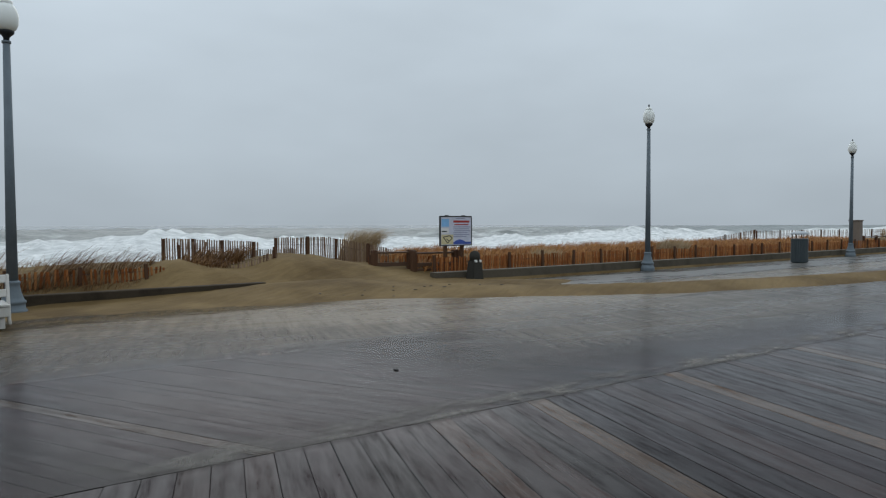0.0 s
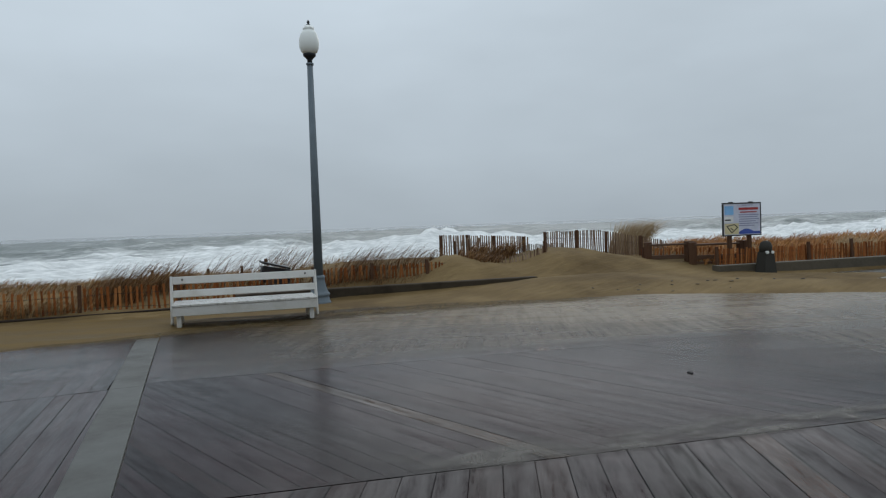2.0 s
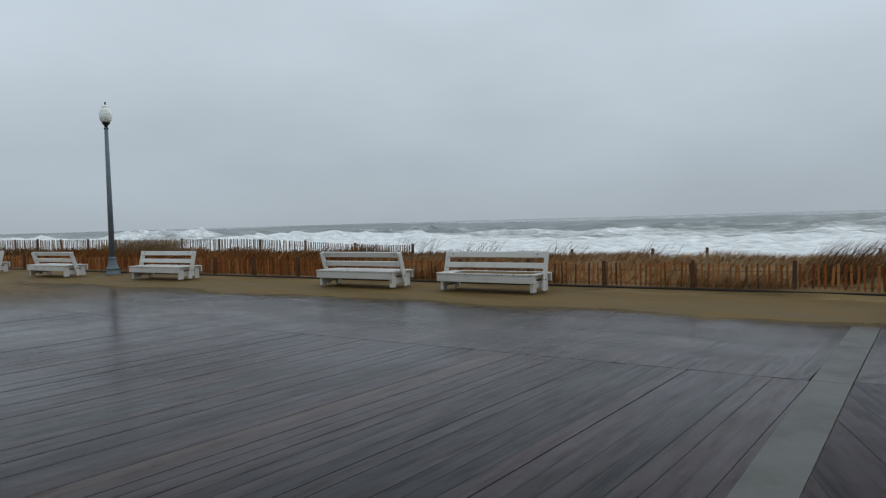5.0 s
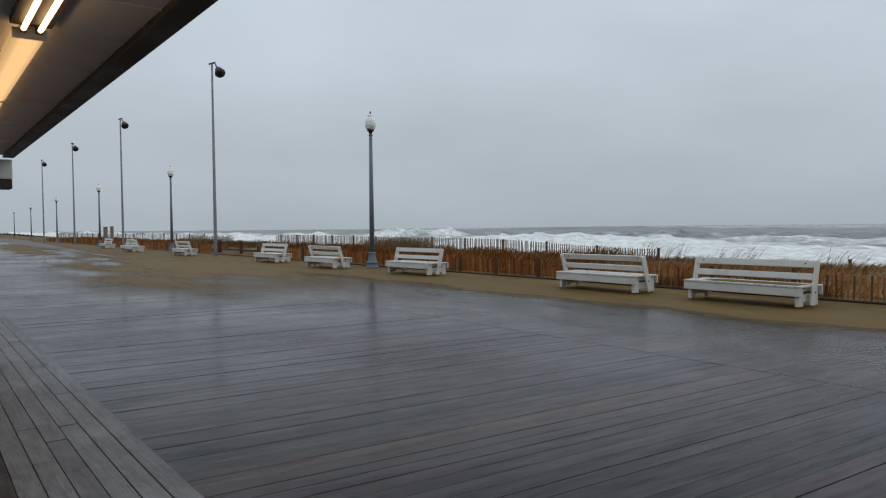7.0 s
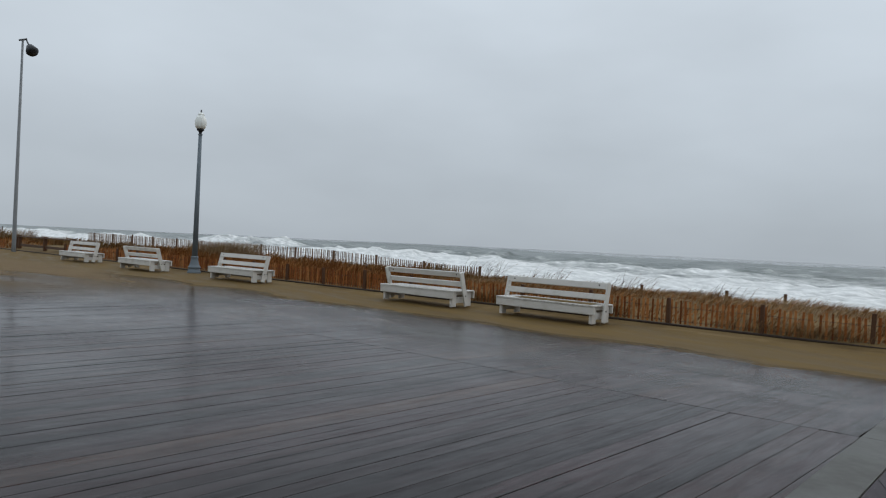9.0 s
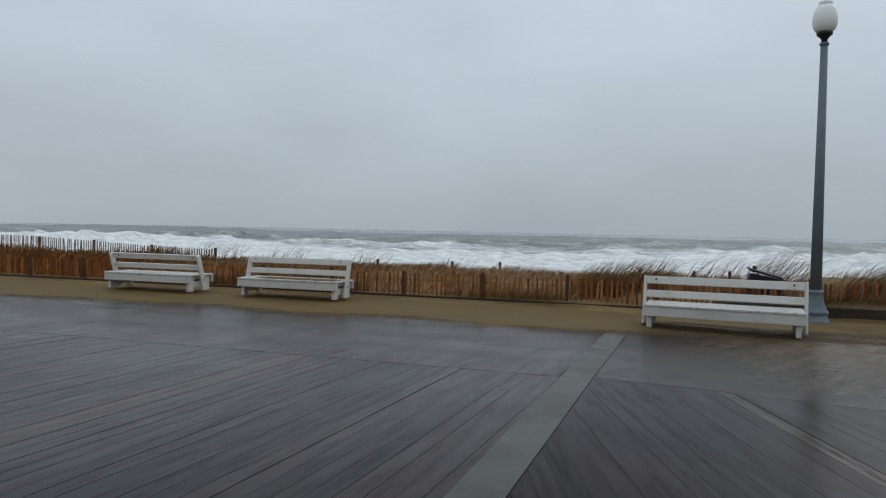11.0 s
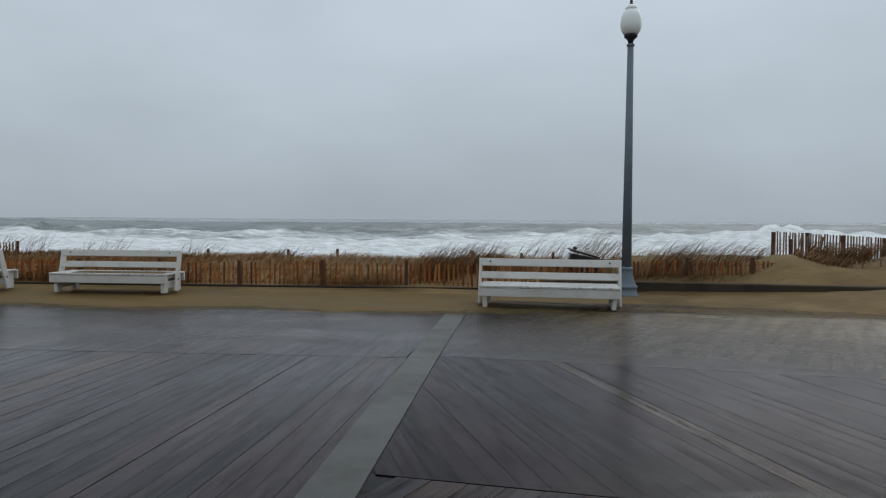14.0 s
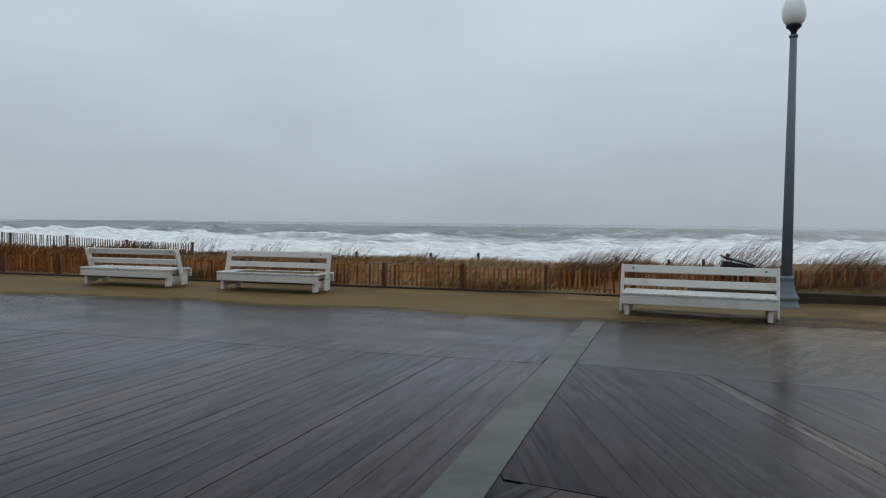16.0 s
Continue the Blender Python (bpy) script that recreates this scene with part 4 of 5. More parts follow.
fence("picket_fence", [(9.12, 17.0), (10.0, 17.0), (11.15, 17.0), (11.75, 16.2), (12.0, 15.4)], lambda x, y: 1.16 - 0.13 * max(0, x - 10.8) - 0.12 * max(0, 17 - y), "tall grey-brown picket fence beside the beach path", foot=lambda x, y: 0.42 - 0.12 * (x - 9.1), grey=True, post_pitch=1.02, post_rise=0.0, group="dune fences", tilt=0.012, pitch=0.062)
fence("picket_fence", [(10.1, 21.5), (12.4, 21.5)], lambda x, y: 0.66, "pale weathered picket fence beyond the beach path", foot=lambda x, y: -0.1, pale=True, post_pitch=3, pitch=0.07, tilt=0.015, group="dune fences")


def rear_top(x, y):
    return 0.70 + 0.27 * smooth(x, -14, -23) + 0.10 * smooth(x, -23, -45)


fence("picket_fence", [(-13.9, 18.0), (-24, 17.6), (-34, 17.2), (-43.5, 16.9)], rear_top, "grey-brown picket fence on the rear dune", foot=lambda x, y: 0.22, grey=True, post_pitch=2.4, post_rise=0.02, group="dune fences", tilt=0.02, pitch=0.092)
fence("picket_fence", [(-60, 16.7), (-80, 15.5), (-140, 12.5)], lambda x, y: 1.05, "grey-brown picket fence on the far rear dune", foot=lambda x, y: 0.1, grey=True, joined=True, pitch=0.14, post_pitch=4, group="dune fences")
fence("picket_fence", [(34.5, 18.0), (40.2, 18.0), (42.5, 18.0)], lambda x, y: 0.56 + 0.076 * (x - 34.5), "grey-brown picket fence climbing the rear dune", foot=lambda x, y: 0.3, grey=True, joined=True, post_pitch=1.9, post_rise=0.03, group="dune fences")
fence("picket_fence", [(42.5, 18.0), (52, 17.4), (66, 16.5)], lambda x, y: 1.08, "grey-brown picket fence on the rear dune", foot=lambda x, y: 0.2, grey=True, joined=True, pitch=0.16, post_pitch=3.0, post_rise=0.03, group="dune fences")

for x, y, h in ((-9.2, 20.0, 0.48), (-6.7, 20.0, 0.5), (-5.2, 20.0, 0.53), (-1.2, 20.0, 0.52), (0.2, 18.5, 0.55), (1.0, 18.0, 0.6)):
    z0 = sand_z(x, y) - 0.1
    tagged(part("stake", boxed(x - 0.035, x + 0.035, y - 0.035, y + 0.035, z0, h, 0.006), M_post), "thin dark wooden stake standing in the dune", "stake", "dune stakes")


# ---- rails beside the beach paths ----
def rail_section(name, points, top, label, post_pitch=1.2, boarded=False):
    holder = tagged(empty(name, Matrix.Translation((*points[0], 0))), label, "railing")
    inv = holder.matrix_basis.inverted()
    for x, y, head in walk_line(points, post_pitch) + [(*points[-1], 0)]:
        part("post", boxed(x - 0.075, x + 0.075, y - 0.075, y + 0.075, -0.5, top + 0.05, 0.012, inv), M_post, holder)
    lower = [(top - 0.30, 0.11), (top - 0.47, 0.138), (top - 0.615, 0.138)] if boarded else [(top - 0.42, 0.13), (top - 0.72, 0.13)]
    for z, hgt in [(top, 0.05)] + lower:
        for (ax, ay), (bx, by) in zip(points, points[1:]):
            ln, head = math.hypot(bx - ax, by - ay), math.degrees(math.atan2(by - ay, bx - ax))
            w = 0.075 if z == top else 0.02
            part("top_rail" if z == top else "rail", boxed(0, ln, -w, w, z - hgt, z, 0.006, inv @ pose(ax, ay, 0, 0, 0, head)), M_rail, holder)
    return holder


rail_section("path_railing", [(11.1, 15.0), (12.15, 14.6)], 0.76, "dark brown wooden railing beside the beach path", 1.05, True)
rail_section("path_railing", [(12.0, 14.35), (13.35, 14.0)], 0.74, "dark brown wooden railing boxed in with boards", 1.3, True)
rail_section("path_railing", [(-34.6, 13.0), (-41.5, 12.6)], 0.76, "dark wooden railing at the far beach path", 3.3)
rail_section("path_railing", [(43.5, 12.4), (49, 12.0)], 0.78, "dark wooden railing at the far beach path", 1.8)
fence("picket_fence", [(11.2, 15.35), (12.3, 15.0), (13.3, 14.7)], lambda x, y: 0.62, "red-brown picket fence seen through the path railing", foot=lambda x, y: 0.0, post_pitch=3.0, group="dune fences")
bm = bmesh.new()
box(bm, 12.15, 13.3, 14.28, 14.32, -0.4, 0.22, 0.004)
tagged(part("board_panel", bm, M_rail), "reddish-brown boarded panel below the railing", "panel")

# ---- black debris caught on the dune ----
bx = tagged(empty("broken_crate", pose(1.52, 15.5, 0.5, 0, 6, 4)), "black broken crate caught in the dune grass", "crate")
part("body", boxed(-0.30, 0.34, -0.15, 0.15, -0.2, 0.15, 0.02, pose(0, 0, 0, 0, 5, 0)), M_box, bx)
part("lid", boxed(-0.36, 0.28, -0.17, 0.17, 0.185, 0.225, 0.008, pose(0, 0, 0, 4, 9, 3)), M_box, bx)
part("post", boxed(-0.24, -0.17, -0.03, 0.03, 0.2, 0.33, 0.01), M_post, bx)


# ---- lamps ----
def globe_lamp(m, label):
    lamp = tagged(empty("street_lamp", m), label, "street lamp", "boardwalk lamps")
    part("base", lathe([(0.235, -0.15), (0.235, 0.055), (0.225, 0.075), (0.205, 0.085), (0.20, 0.15), (0.19, 0.17), (0.215, 0.19), (0.215, 0.225), (0.185, 0.245), (0.165, 0.30), (0.14, 0.38), (0.122, 0.47), (0.118, 0.53), (0.128, 0.545), (0.128, 0.575), (0.10, 0.595)], 20), M_iron, lamp)
    part("shaft", lathe([(0.095, 0.58), (0.058, 4.82)], 16), M_iron, lamp)
    part("collar", lathe([(0.058, 4.795), (0.075, 4.805), (0.075, 4.84), (0.058, 4.85)], 16), M_iron, lamp)
    part("fitter", lathe([(0.048, 4.84), (0.05, 4.90), (0.078, 4.94), (0.12, 4.975), (0.13, 5.005), (0.122, 5.025)], 18), M_black, lamp, "black cast fitter")
    globe = part("globe", lathe([(0.118, 5.02), (0.165, 5.07), (0.192, 5.145), (0.20, 5.23), (0.193, 5.315), (0.17, 5.40), (0.135, 5.465), (0.104, 5.49), (0.115, 5.507), (0.104, 5.54), (0.073, 5.575), (0.036, 5.595)], 24), M_globe, lamp, "frosted acorn globe with a stepped cap")
    part("finial", lathe([(0.036, 5.59), (0.042, 5.605), (0.018, 5.617), (0.030, 5.642), (0.024, 5.67), (0.0, 5.70)], 12), M_black, globe, "black finial")
    return lamp


L1 = globe_lamp(pose(2.2, 13.78, -0.06), "blue-grey iron street lamp with frosted globe beside a white bench")
for x, y, lab in ((-22.25, 12.6, "blue-grey iron street lamp with a frosted globe between benches"), (20.93, 12.41, "blue-grey iron street lamp with a frosted globe at the sea wall"), (37.2, 11.1, "blue-grey iron street lamp with a frosted globe near a far railing"),
                  (-47.7, 11.35, "far blue-grey street lamp with a frosted globe"), (-69, 9.9, "far blue-grey street lamp in the haze"), (-95, 8.7, "far blue-grey street lamp in the haze"), (-127, 7.8, "far blue-grey street lamp in the haze"), (-158, 6.7, "far blue-grey street lamp in the haze")):
    tagged(copy_thing(L1, pose(x, y, deck_z(x, y) * 0.4)), lab)


def tall_light(m):
    pole = tagged(empty("floodlight_pole", m), "tall thin grey pole with a dark floodlight at its top", "light pole", "floodlight poles")
    part("pole", lathe([(0.105, -0.6), (0.10, 0.5), (0.05, 10.6), (0.0, 10.62)], 10), M_pole, pole)
    arm = part("arm", tube(tube(bmesh.new(), (-0.25, 0, 10.62), (0.28, 0, 10.62), 0.05), (0.25, 0, 10.62), (0.45, 0, 10.35), 0.035), M_black, pole)
    bm = lathe([(0.06, 0.2), (0.16, 0.12), (0.30, -0.22), (0.24, -0.34), (0.0, -0.36)], 12)
    bmesh.ops.transform(bm, matrix=pose(0.62, 0, 10.15, 0, -38, 0), verts=bm.verts)
    part("floodlight", bm, M_black, pole, "dark conical floodlight")
    return pole


T1 = tall_light(pose(-38.9, 11.7, 0, 0, 0, 18))
for x, y in ((-62.0, 10.7), (-81.8, 9.2), (-102.8, 7.85)):
    copy_thing(T1, pose(x, y, 0, 0, 0, 18))


# ---- benches with swinging backs ----
def bench(m, lean, label):
    """A slatted bench 2.33 m long; its back swings over to either side (lean in degrees, positive towards the sea)."""
    b = tagged(empty("bench", m), label, "bench", "boardwalk benches")
    for k in range(5):
        y0 = 0.02 + k * 0.143
        part("seat_slat", boxed(-1.146, 1.146, y0 - (0.05 if k == 0 else 0), y0 + 0.132, 0.335, 0.372, 0.006), M_seat, b)
    part("front_rail", boxed(-1.146, 1.146, -0.02, 0.016, 0.185, 0.333, 0.007), M_white, b)
    part("rear_rail", boxed(-1.146, 1.146, 0.737, 0.775, 0.185, 0.362, 0.007), M_white, b)
    for s in (-1, 1):
        x0 = s * 1.05
        for y0, y1 in ((0.03, 0.19), (0.56, 0.72)):
            part("leg", boxed(x0 - 0.036, x0 + 0.036, y0, y1, 0.0, 0.334, 0.008), M_white, b)
        part("brace", boxed(x0 - 0.03, x0 + 0.03, 0.191, 0.559, 0.262, 0.334, 0.006), M_white, b)
        part("brace", boxed(x0 - 0.03, x0 + 0.03, 0.191, 0.559, 0.08, 0.215, 0.006), M_white, b)
        arm = boxed(-0.021, 0.021, -0.065, 0.065, -0.235, 0.56, 0.008)
        bmesh.ops.transform(arm, matrix=pose(s * 1.172, 0.375, 0.245, -lean, 0, 0), verts=arm.verts)
        a = part("back_arm", arm, M_white, b)
        bolt = bmesh.new()
        tube(bolt, (s * 1.181, 0.375, 0.245), (s * 1.204, 0.375, 0.245), 0.016, 8)
        part("pivot_bolt", bolt, M_bolt, a)
    off = -0.044 if lean > 0 else 0.044
    for z0, h in ((0.425, 0.125), (0.205, 0.117)):
        sl_ = boxed(-1.150, 1.150, -0.019 + off, 0.019 + off, z0, z0 + h, 0.007)
        bmesh.ops.transform(sl_, matrix=pose(0, 0.375, 0.245, -lean, 0, 0), verts=sl_.verts)
        slat = part("back_slat", sl_, M_white, b)
        if z0 > 0.3:
            for x in (-1.0, 1.0):
                bolt = tube(bmesh.new(), (x, -0.024 + off, z0 + 0.07), (x, -0.016 + off, z0 + 0.07), 0.017, 8)
                bmesh.ops.transform(bolt, matrix=pose(0, 0.375, 0.245, -lean, 0, 0), verts=bolt.verts)
                part("bolt", bolt, M_bolt, slat)
    return b


bench_out = bench(pose(0.62, 11.55, -0.03, 0, 0, -3.0), 14, "white painted slatted bench, rain on its seat, beside a lamp")
bench_in = bench(pose(-11.01, 12.18, 0.0, 0, 0, 2.2), -17, "white painted slatted bench with its back swung over landward")
for x, y, rz, kind_, lab in (
    (-7.56, 12.40, 2.0, 0, "white painted slatted bench with sand on its seat"), (-18.5, 11.85, 4, 0, "white painted slatted bench near a street lamp"), (-23.8, 11.25, 3, 1, "white painted slatted bench, back swung landward, by a lamp"),
    (-29.6, 11.25, 4, 0, "white painted slatted bench standing in blown sand"), (-40.8, 10.2, 3, 1, "far white slatted bench with its back swung landward"), (-50.4, 9.2, 3, 1, "far white slatted bench with its back swung landward"),
    (-53.2, 9.4, 3, 0, "far white slatted bench beside another one"), (-62.0, 9.2, 3, 0, "far white slatted bench in the haze")):
    src = (bench_out, bench_in)[kind_]
    tagged(copy_thing(src, pose(x, y - 0.07, 0.0, 0, 0, rz)), lab)


# ---- beach rules sign ----
sg = tagged(empty("beach_sign", pose(12.41, 13.72, 0.02, 0, 0, -4) @ Matrix.Diagonal((0.955, 1, 1, 1))), "white beach notice board on two dark wooden posts behind the wall", "notice board")
part("panel", boxed(0.02, 1.20, -0.012, 0.012, 0.92, 1.725, 0.006), M_lilac, sg, "pale lilac printed panel")
fr = bmesh.new()
for a in ((0.0, 1.22, -0.025, 0.03, 1.715, 1.745), (0.0, 1.22, -0.025, 0.03, 0.90, 0.93), (0.0, 0.03, -0.0251, 0.0301, 0.931, 1.714), (1.19, 1.22, -0.0251, 0.0301, 0.931, 1.714)):
    box(fr, *a, bevel=0.006)
part("frame", fr, M_ink, sg, "thin black frame")
for x in (0.27, 0.90):
    part("post", boxed(x - 0.05, x + 0.05, 0.032, 0.12, -0.4, 1.3, 0.008), M_post, sg)
    part("clamp", boxed(x - 0.06, x + 0.06, -0.02, 0.03, 1.746, 1.765, 0.004), M_ink, sg)


def print_bar(name, x0, x1, z0, z1, mat, lift=0.0145):
    part(name, boxed(x0, x1, -lift - 0.0015, -lift, z0, z1), mat, sg)


print_bar("patch", 0.06, 0.34, 1.44, 1.66, M_sky_blue)
print_bar("patch", 0.05, 0.33, 1.25, 1.40, M_signwhite)
print_bar("text_bar", 0.07, 0.25, 1.29, 1.325, M_ink, 0.0165)
print_bar("patch", 0.05, 0.50, 0.945, 1.22, M_yellow)
dia = bmesh.new()
for (ax, az), (bx_, bz) in (((0.12, 1.15), (0.28, 0.98)), ((0.28, 0.98), (0.46, 1.12)), ((0.46, 1.12), (0.36, 1.19)), ((0.36, 1.19), (0.12, 1.15)), ((0.24, 1.10), (0.32, 1.05))):
    tube(dia, (ax, -0.0165, az), (bx_, -0.0165, bz), 0.012, 6)
part("diamond_mark", dia, M_ink, sg, "black diamond shape")
print_bar("text_bar", 0.50, 1.12, 1.555, 1.615, M_red)
print_bar("text_bar", 0.54, 1.08, 1.485, 1.515, M_red)
print_bar("text_bar", 0.60, 0.95, 1.665, 1.685, M_grey_print)
for k, (a, c) in enumerate(((0.50, 1.14), (0.50, 1.10), (0.52, 1.15), (0.50, 1.05), (0.52, 1.12), (0.50, 1.0))):
    print_bar("text_bar", a, c, 1.42 - 0.055 * k, 1.445 - 0.055 * k, M_grey_print)
wv = bmesh.new()
pts = [(0.505, 0.945)] + [(0.505 + 0.675 * t / 10, 1.0 + 0.075 * math.sin(math.pi * min(1, t / 7)) + 0.01 * t / 10) for t in range(11)] + [(1.18, 0.945)]
wv.faces.new([wv.verts.new((x, -0.0152, z)) for x, z in pts])
part("wave_print", wv, M_blue, sg, "dark blue wave band")

# ---- pedestal, bins and far stones ----
pd = tagged(empty("water_pedestal", pose(13.15, 13.08, -0.09, 0, 0, -6)), "dark grey tapered pedestal with two white caps by the wall", "pedestal")
bm = bmesh.new()
box(bm, -0.21, 0.21, -0.19, 0.19, -0.1, 0.62)
for v in bm.verts:
    if v.co.z > 0.3:
        v.co.x *= 0.68
        v.co.y *= 0.7
bmesh.ops.bevel(bm, geom=list(bm.edges), offset=0.02, segments=2, affect="EDGES")
part("body", bm, M_bollard, pd)
bm = lathe([(0.15, 0.60), (0.15, 0.74), (0.13, 0.82), (0.08, 0.87), (0.0, 0.89)], 20)
part("head", bm, M_bollard, pd)
for x in (-0.075, 0.075):
    part("cap", tube(bmesh.new(), (x, -0.17, 0.60), (x, -0.10, 0.60), 0.036, 14), M_dot, pd, "white round cap")

cn = tagged(empty("litter_bin", pose(29.6, 10.65, -0.09)), "grey-green slatted litter bin with a pale canopy lid", "litter bin")
part("liner", lathe([(0.29, 0.02), (0.30, 0.9), (0.27, 0.9), (0.26, 0.1)], 24), M_bin, cn)
for k in range(28):
    a = 2 * math.pi * k / 28
    part("slat", boxed(0.30, 0.325, -0.028, 0.028, 0.03, 0.97, 0.004, pose(0, 0, 0, 0, 0, math.degrees(a))), M_bin, cn)
part("top_ring", lathe([(0.30, 0.93), (0.335, 0.94), (0.335, 0.99), (0.30, 1.0)], 24), M_bin, cn)
for k in range(4):
    a = math.pi / 4 + k * math.pi / 2
    part("lid_strut", boxed(0.29, 0.31, -0.012, 0.012, 0.98, 1.19, 0.003, pose(0, 0, 0, 0, 0, math.degrees(a))), M_bin, cn)
part("lid", lathe([(0.36, 1.17), (0.365, 1.20), (0.30, 1.25), (0.15, 1.30), (0.0, 1.32)], 24), M_lid, cn, "pale grey canopy lid")

for x, y, w, z1, lab in ((41.2, 12.1, 0.52, 1.72, "pale stone pillar by the far beach path"), (-73.5, 11.0, 0.34, 1.8, "far stone pillar by a beach path"), (-69.7, 11.0, 0.26, 1.82, "far stone pillar by a beach path")):
    st = tagged(empty("pillar", pose(x, y, 0)), lab, "pillar", "far pillars")
    part("shaft", boxed(-w / 2, w / 2, -w / 2, w / 2, -0.3, z1 - 0.06, 0.03), M_stone, st)
    part("cap", boxed(-w / 2 - 0.03, w / 2 + 0.03, -w / 2 - 0.03, w / 2 + 0.03, z1 - 0.059, z1, 0.015), M_stone, st)

# ---- shop front with its canopy, over and behind the camera ----
TILT = math.degrees(math.atan(0.058))
cm = pose(-5.0, 2.12, 0, 0, 0, TILT)
canopy = tagged(empty("shop_canopy", cm), "flat painted shop canopy with a dark brown edge", "canopy")
part("soffit", boxed(-12.2, 7.5, -4.2, -0.207, 3.04, 3.22), M_soffit, canopy, "cream painted soffit")
part("fascia", boxed(-12.2, 7.5, -0.205, 0.0, 2.98, 3.34, 0.01), M_fascia, canopy, "dark brown fascia board")
part("roof", boxed(-12.2, 7.5, -4.2, -0.207, 3.223, 3.34), M_fascia, canopy)
for k in range(9):
    part("soffit_batten", boxed(-12.0 + 2.3 * k, -11.97 + 2.3 * k, -4.2, -0.21, 3.03, 3.039), M_soffit, canopy)
for x0, x1 in ((-4.50, -1.37), (-7.65, -4.53), (-10.80, -7.68)):
    lt = tagged(empty("tube_light", cm @ pose(x0, -0.93, 0)), "warm glowing wrap-around tube light under the canopy", "ceiling light", "canopy lights")
    ln = x1 - x0
    part("tray", boxed(0, ln, -0.06, 0.06, 2.99, 3.039, 0.004), M_signwhite, lt)
    bm = bmesh.new()
    sec = [(-0.112, 2.988), (-0.108, 2.94), (-0.07, 2.915), (0.07, 2.915), (0.108, 2.94), (0.112, 2.988)]
    ra, rb = [[bm.verts.new((x, y, z)) for y, z in sec] for x in (0.02, ln - 0.02)]
    for i in range(6):
        j = (i + 1) % 6
        bm.faces.new((ra[i], rb[i], rb[j], ra[j]))
    bm.faces.new(ra)
    bm.faces.new(rb[::-1])
    bmesh.ops.recalc_face_normals(bm, faces=bm.faces)
    part("cover", bm, M_tube, lt, "glowing warm yellow cover")
    for x in (0.0, ln - 0.02):
        part("end_cap", boxed(x, x + 0.018, -0.118, 0.118, 2.91, 2.99, 0.004), M_signwhite, lt)
    for y in (-0.045, 0.045):
        part("cap_clip", boxed(ln, ln + 0.05, y - 0.014, y + 0.014, 2.955, 3.0, 0.004), M_fascia, lt)

# the next fitting has lost its cover: two bare tubes under a dark reflector
lt = tagged(empty("tube_light", cm @ pose(-1.30, -0.93, 0)), "open fitting with two bare warm tubes under the canopy", "ceiling light", "canopy lights")
part("tray", boxed(0, 3.1, -0.14, 0.14, 2.99, 3.039, 0.006), M_fascia, lt, "dark brown reflector tray")
for y in (-0.055, 0.055):
    part("tube", tube(bmesh.new(), (0.05, y, 2.955), (3.05, y, 2.955), 0.019, 12), M_lamp, lt, "glowing bare tube")
    for x in (0.02, 3.05):
        part("lamp_holder", boxed(x, x + 0.03, y - 0.02, y + 0.02, 2.93, 2.992, 0.004), M_fascia, lt)
tagged(part("wall_shop", boxed(-12.2, 7.5, -4.4, -4.2, -0.2, 3.34, 0, cm), M_wall), "cream shop wall under the canopy", "wall", kind="structure")
hs = tagged(empty("hanging_sign", cm @ pose(-12.0, -1.5, 0)), "white box sign with red letters under the canopy", "hanging sign")
part("box", boxed(-0.15, 0, -1.4, 1.45, 2.53, 2.93, 0.01), M_signwhite, hs)
for y in (-1.0, 0.7):
    part("hanger", boxed(-0.10, -0.06, y, y + 0.04, 2.92, 3.039), M_fascia, hs)
part("underside", boxed(-0.5, -0.004, -1.4, 1.44, 2.33, 2.527, 0.01), M_fascia, hs, "dark brown boxed underside")
txt = bpy.data.curves.new("lettering", "FONT")
txt.body, txt.size, txt.extrude, txt.align_x = "BALL", 0.25, 0.006, "RIGHT"
txt.materials.append(M_red)
lett = new("lettering", txt)
lett.parent = hs
lett.matrix_basis = pose(0.008, 1.2, 2.62, 90, 0, 90)

# ---- boardwalk: boards one by one ----
def board_mesh(name, length, width, skew0, skew1, mat, thick=0.045, c=0.004):
    """A board along +x with chamfered top edges; skew: how far its ends are cut back per metre of width."""
    w = width / 2
    sec = [(-w, -thick), (-w, -c), (-w + c, 0), (w - c, 0), (w, -c), (w, -thick)]
    verts = [(skew0 * y, y, z) for y, z in sec] + [(length + skew1 * y, y, z) for y, z in sec]
    faces = [(k, (k + 1) % 6, (k + 1) % 6 + 6, k + 6) for k in range(6)] + [(5, 4, 3, 2, 1, 0), (6, 7, 8, 9, 10, 11)]
    me = bpy.data.meshes.new(name)
    me.from_pydata(verts, [], faces)
    me.materials.append(mat)
    return me


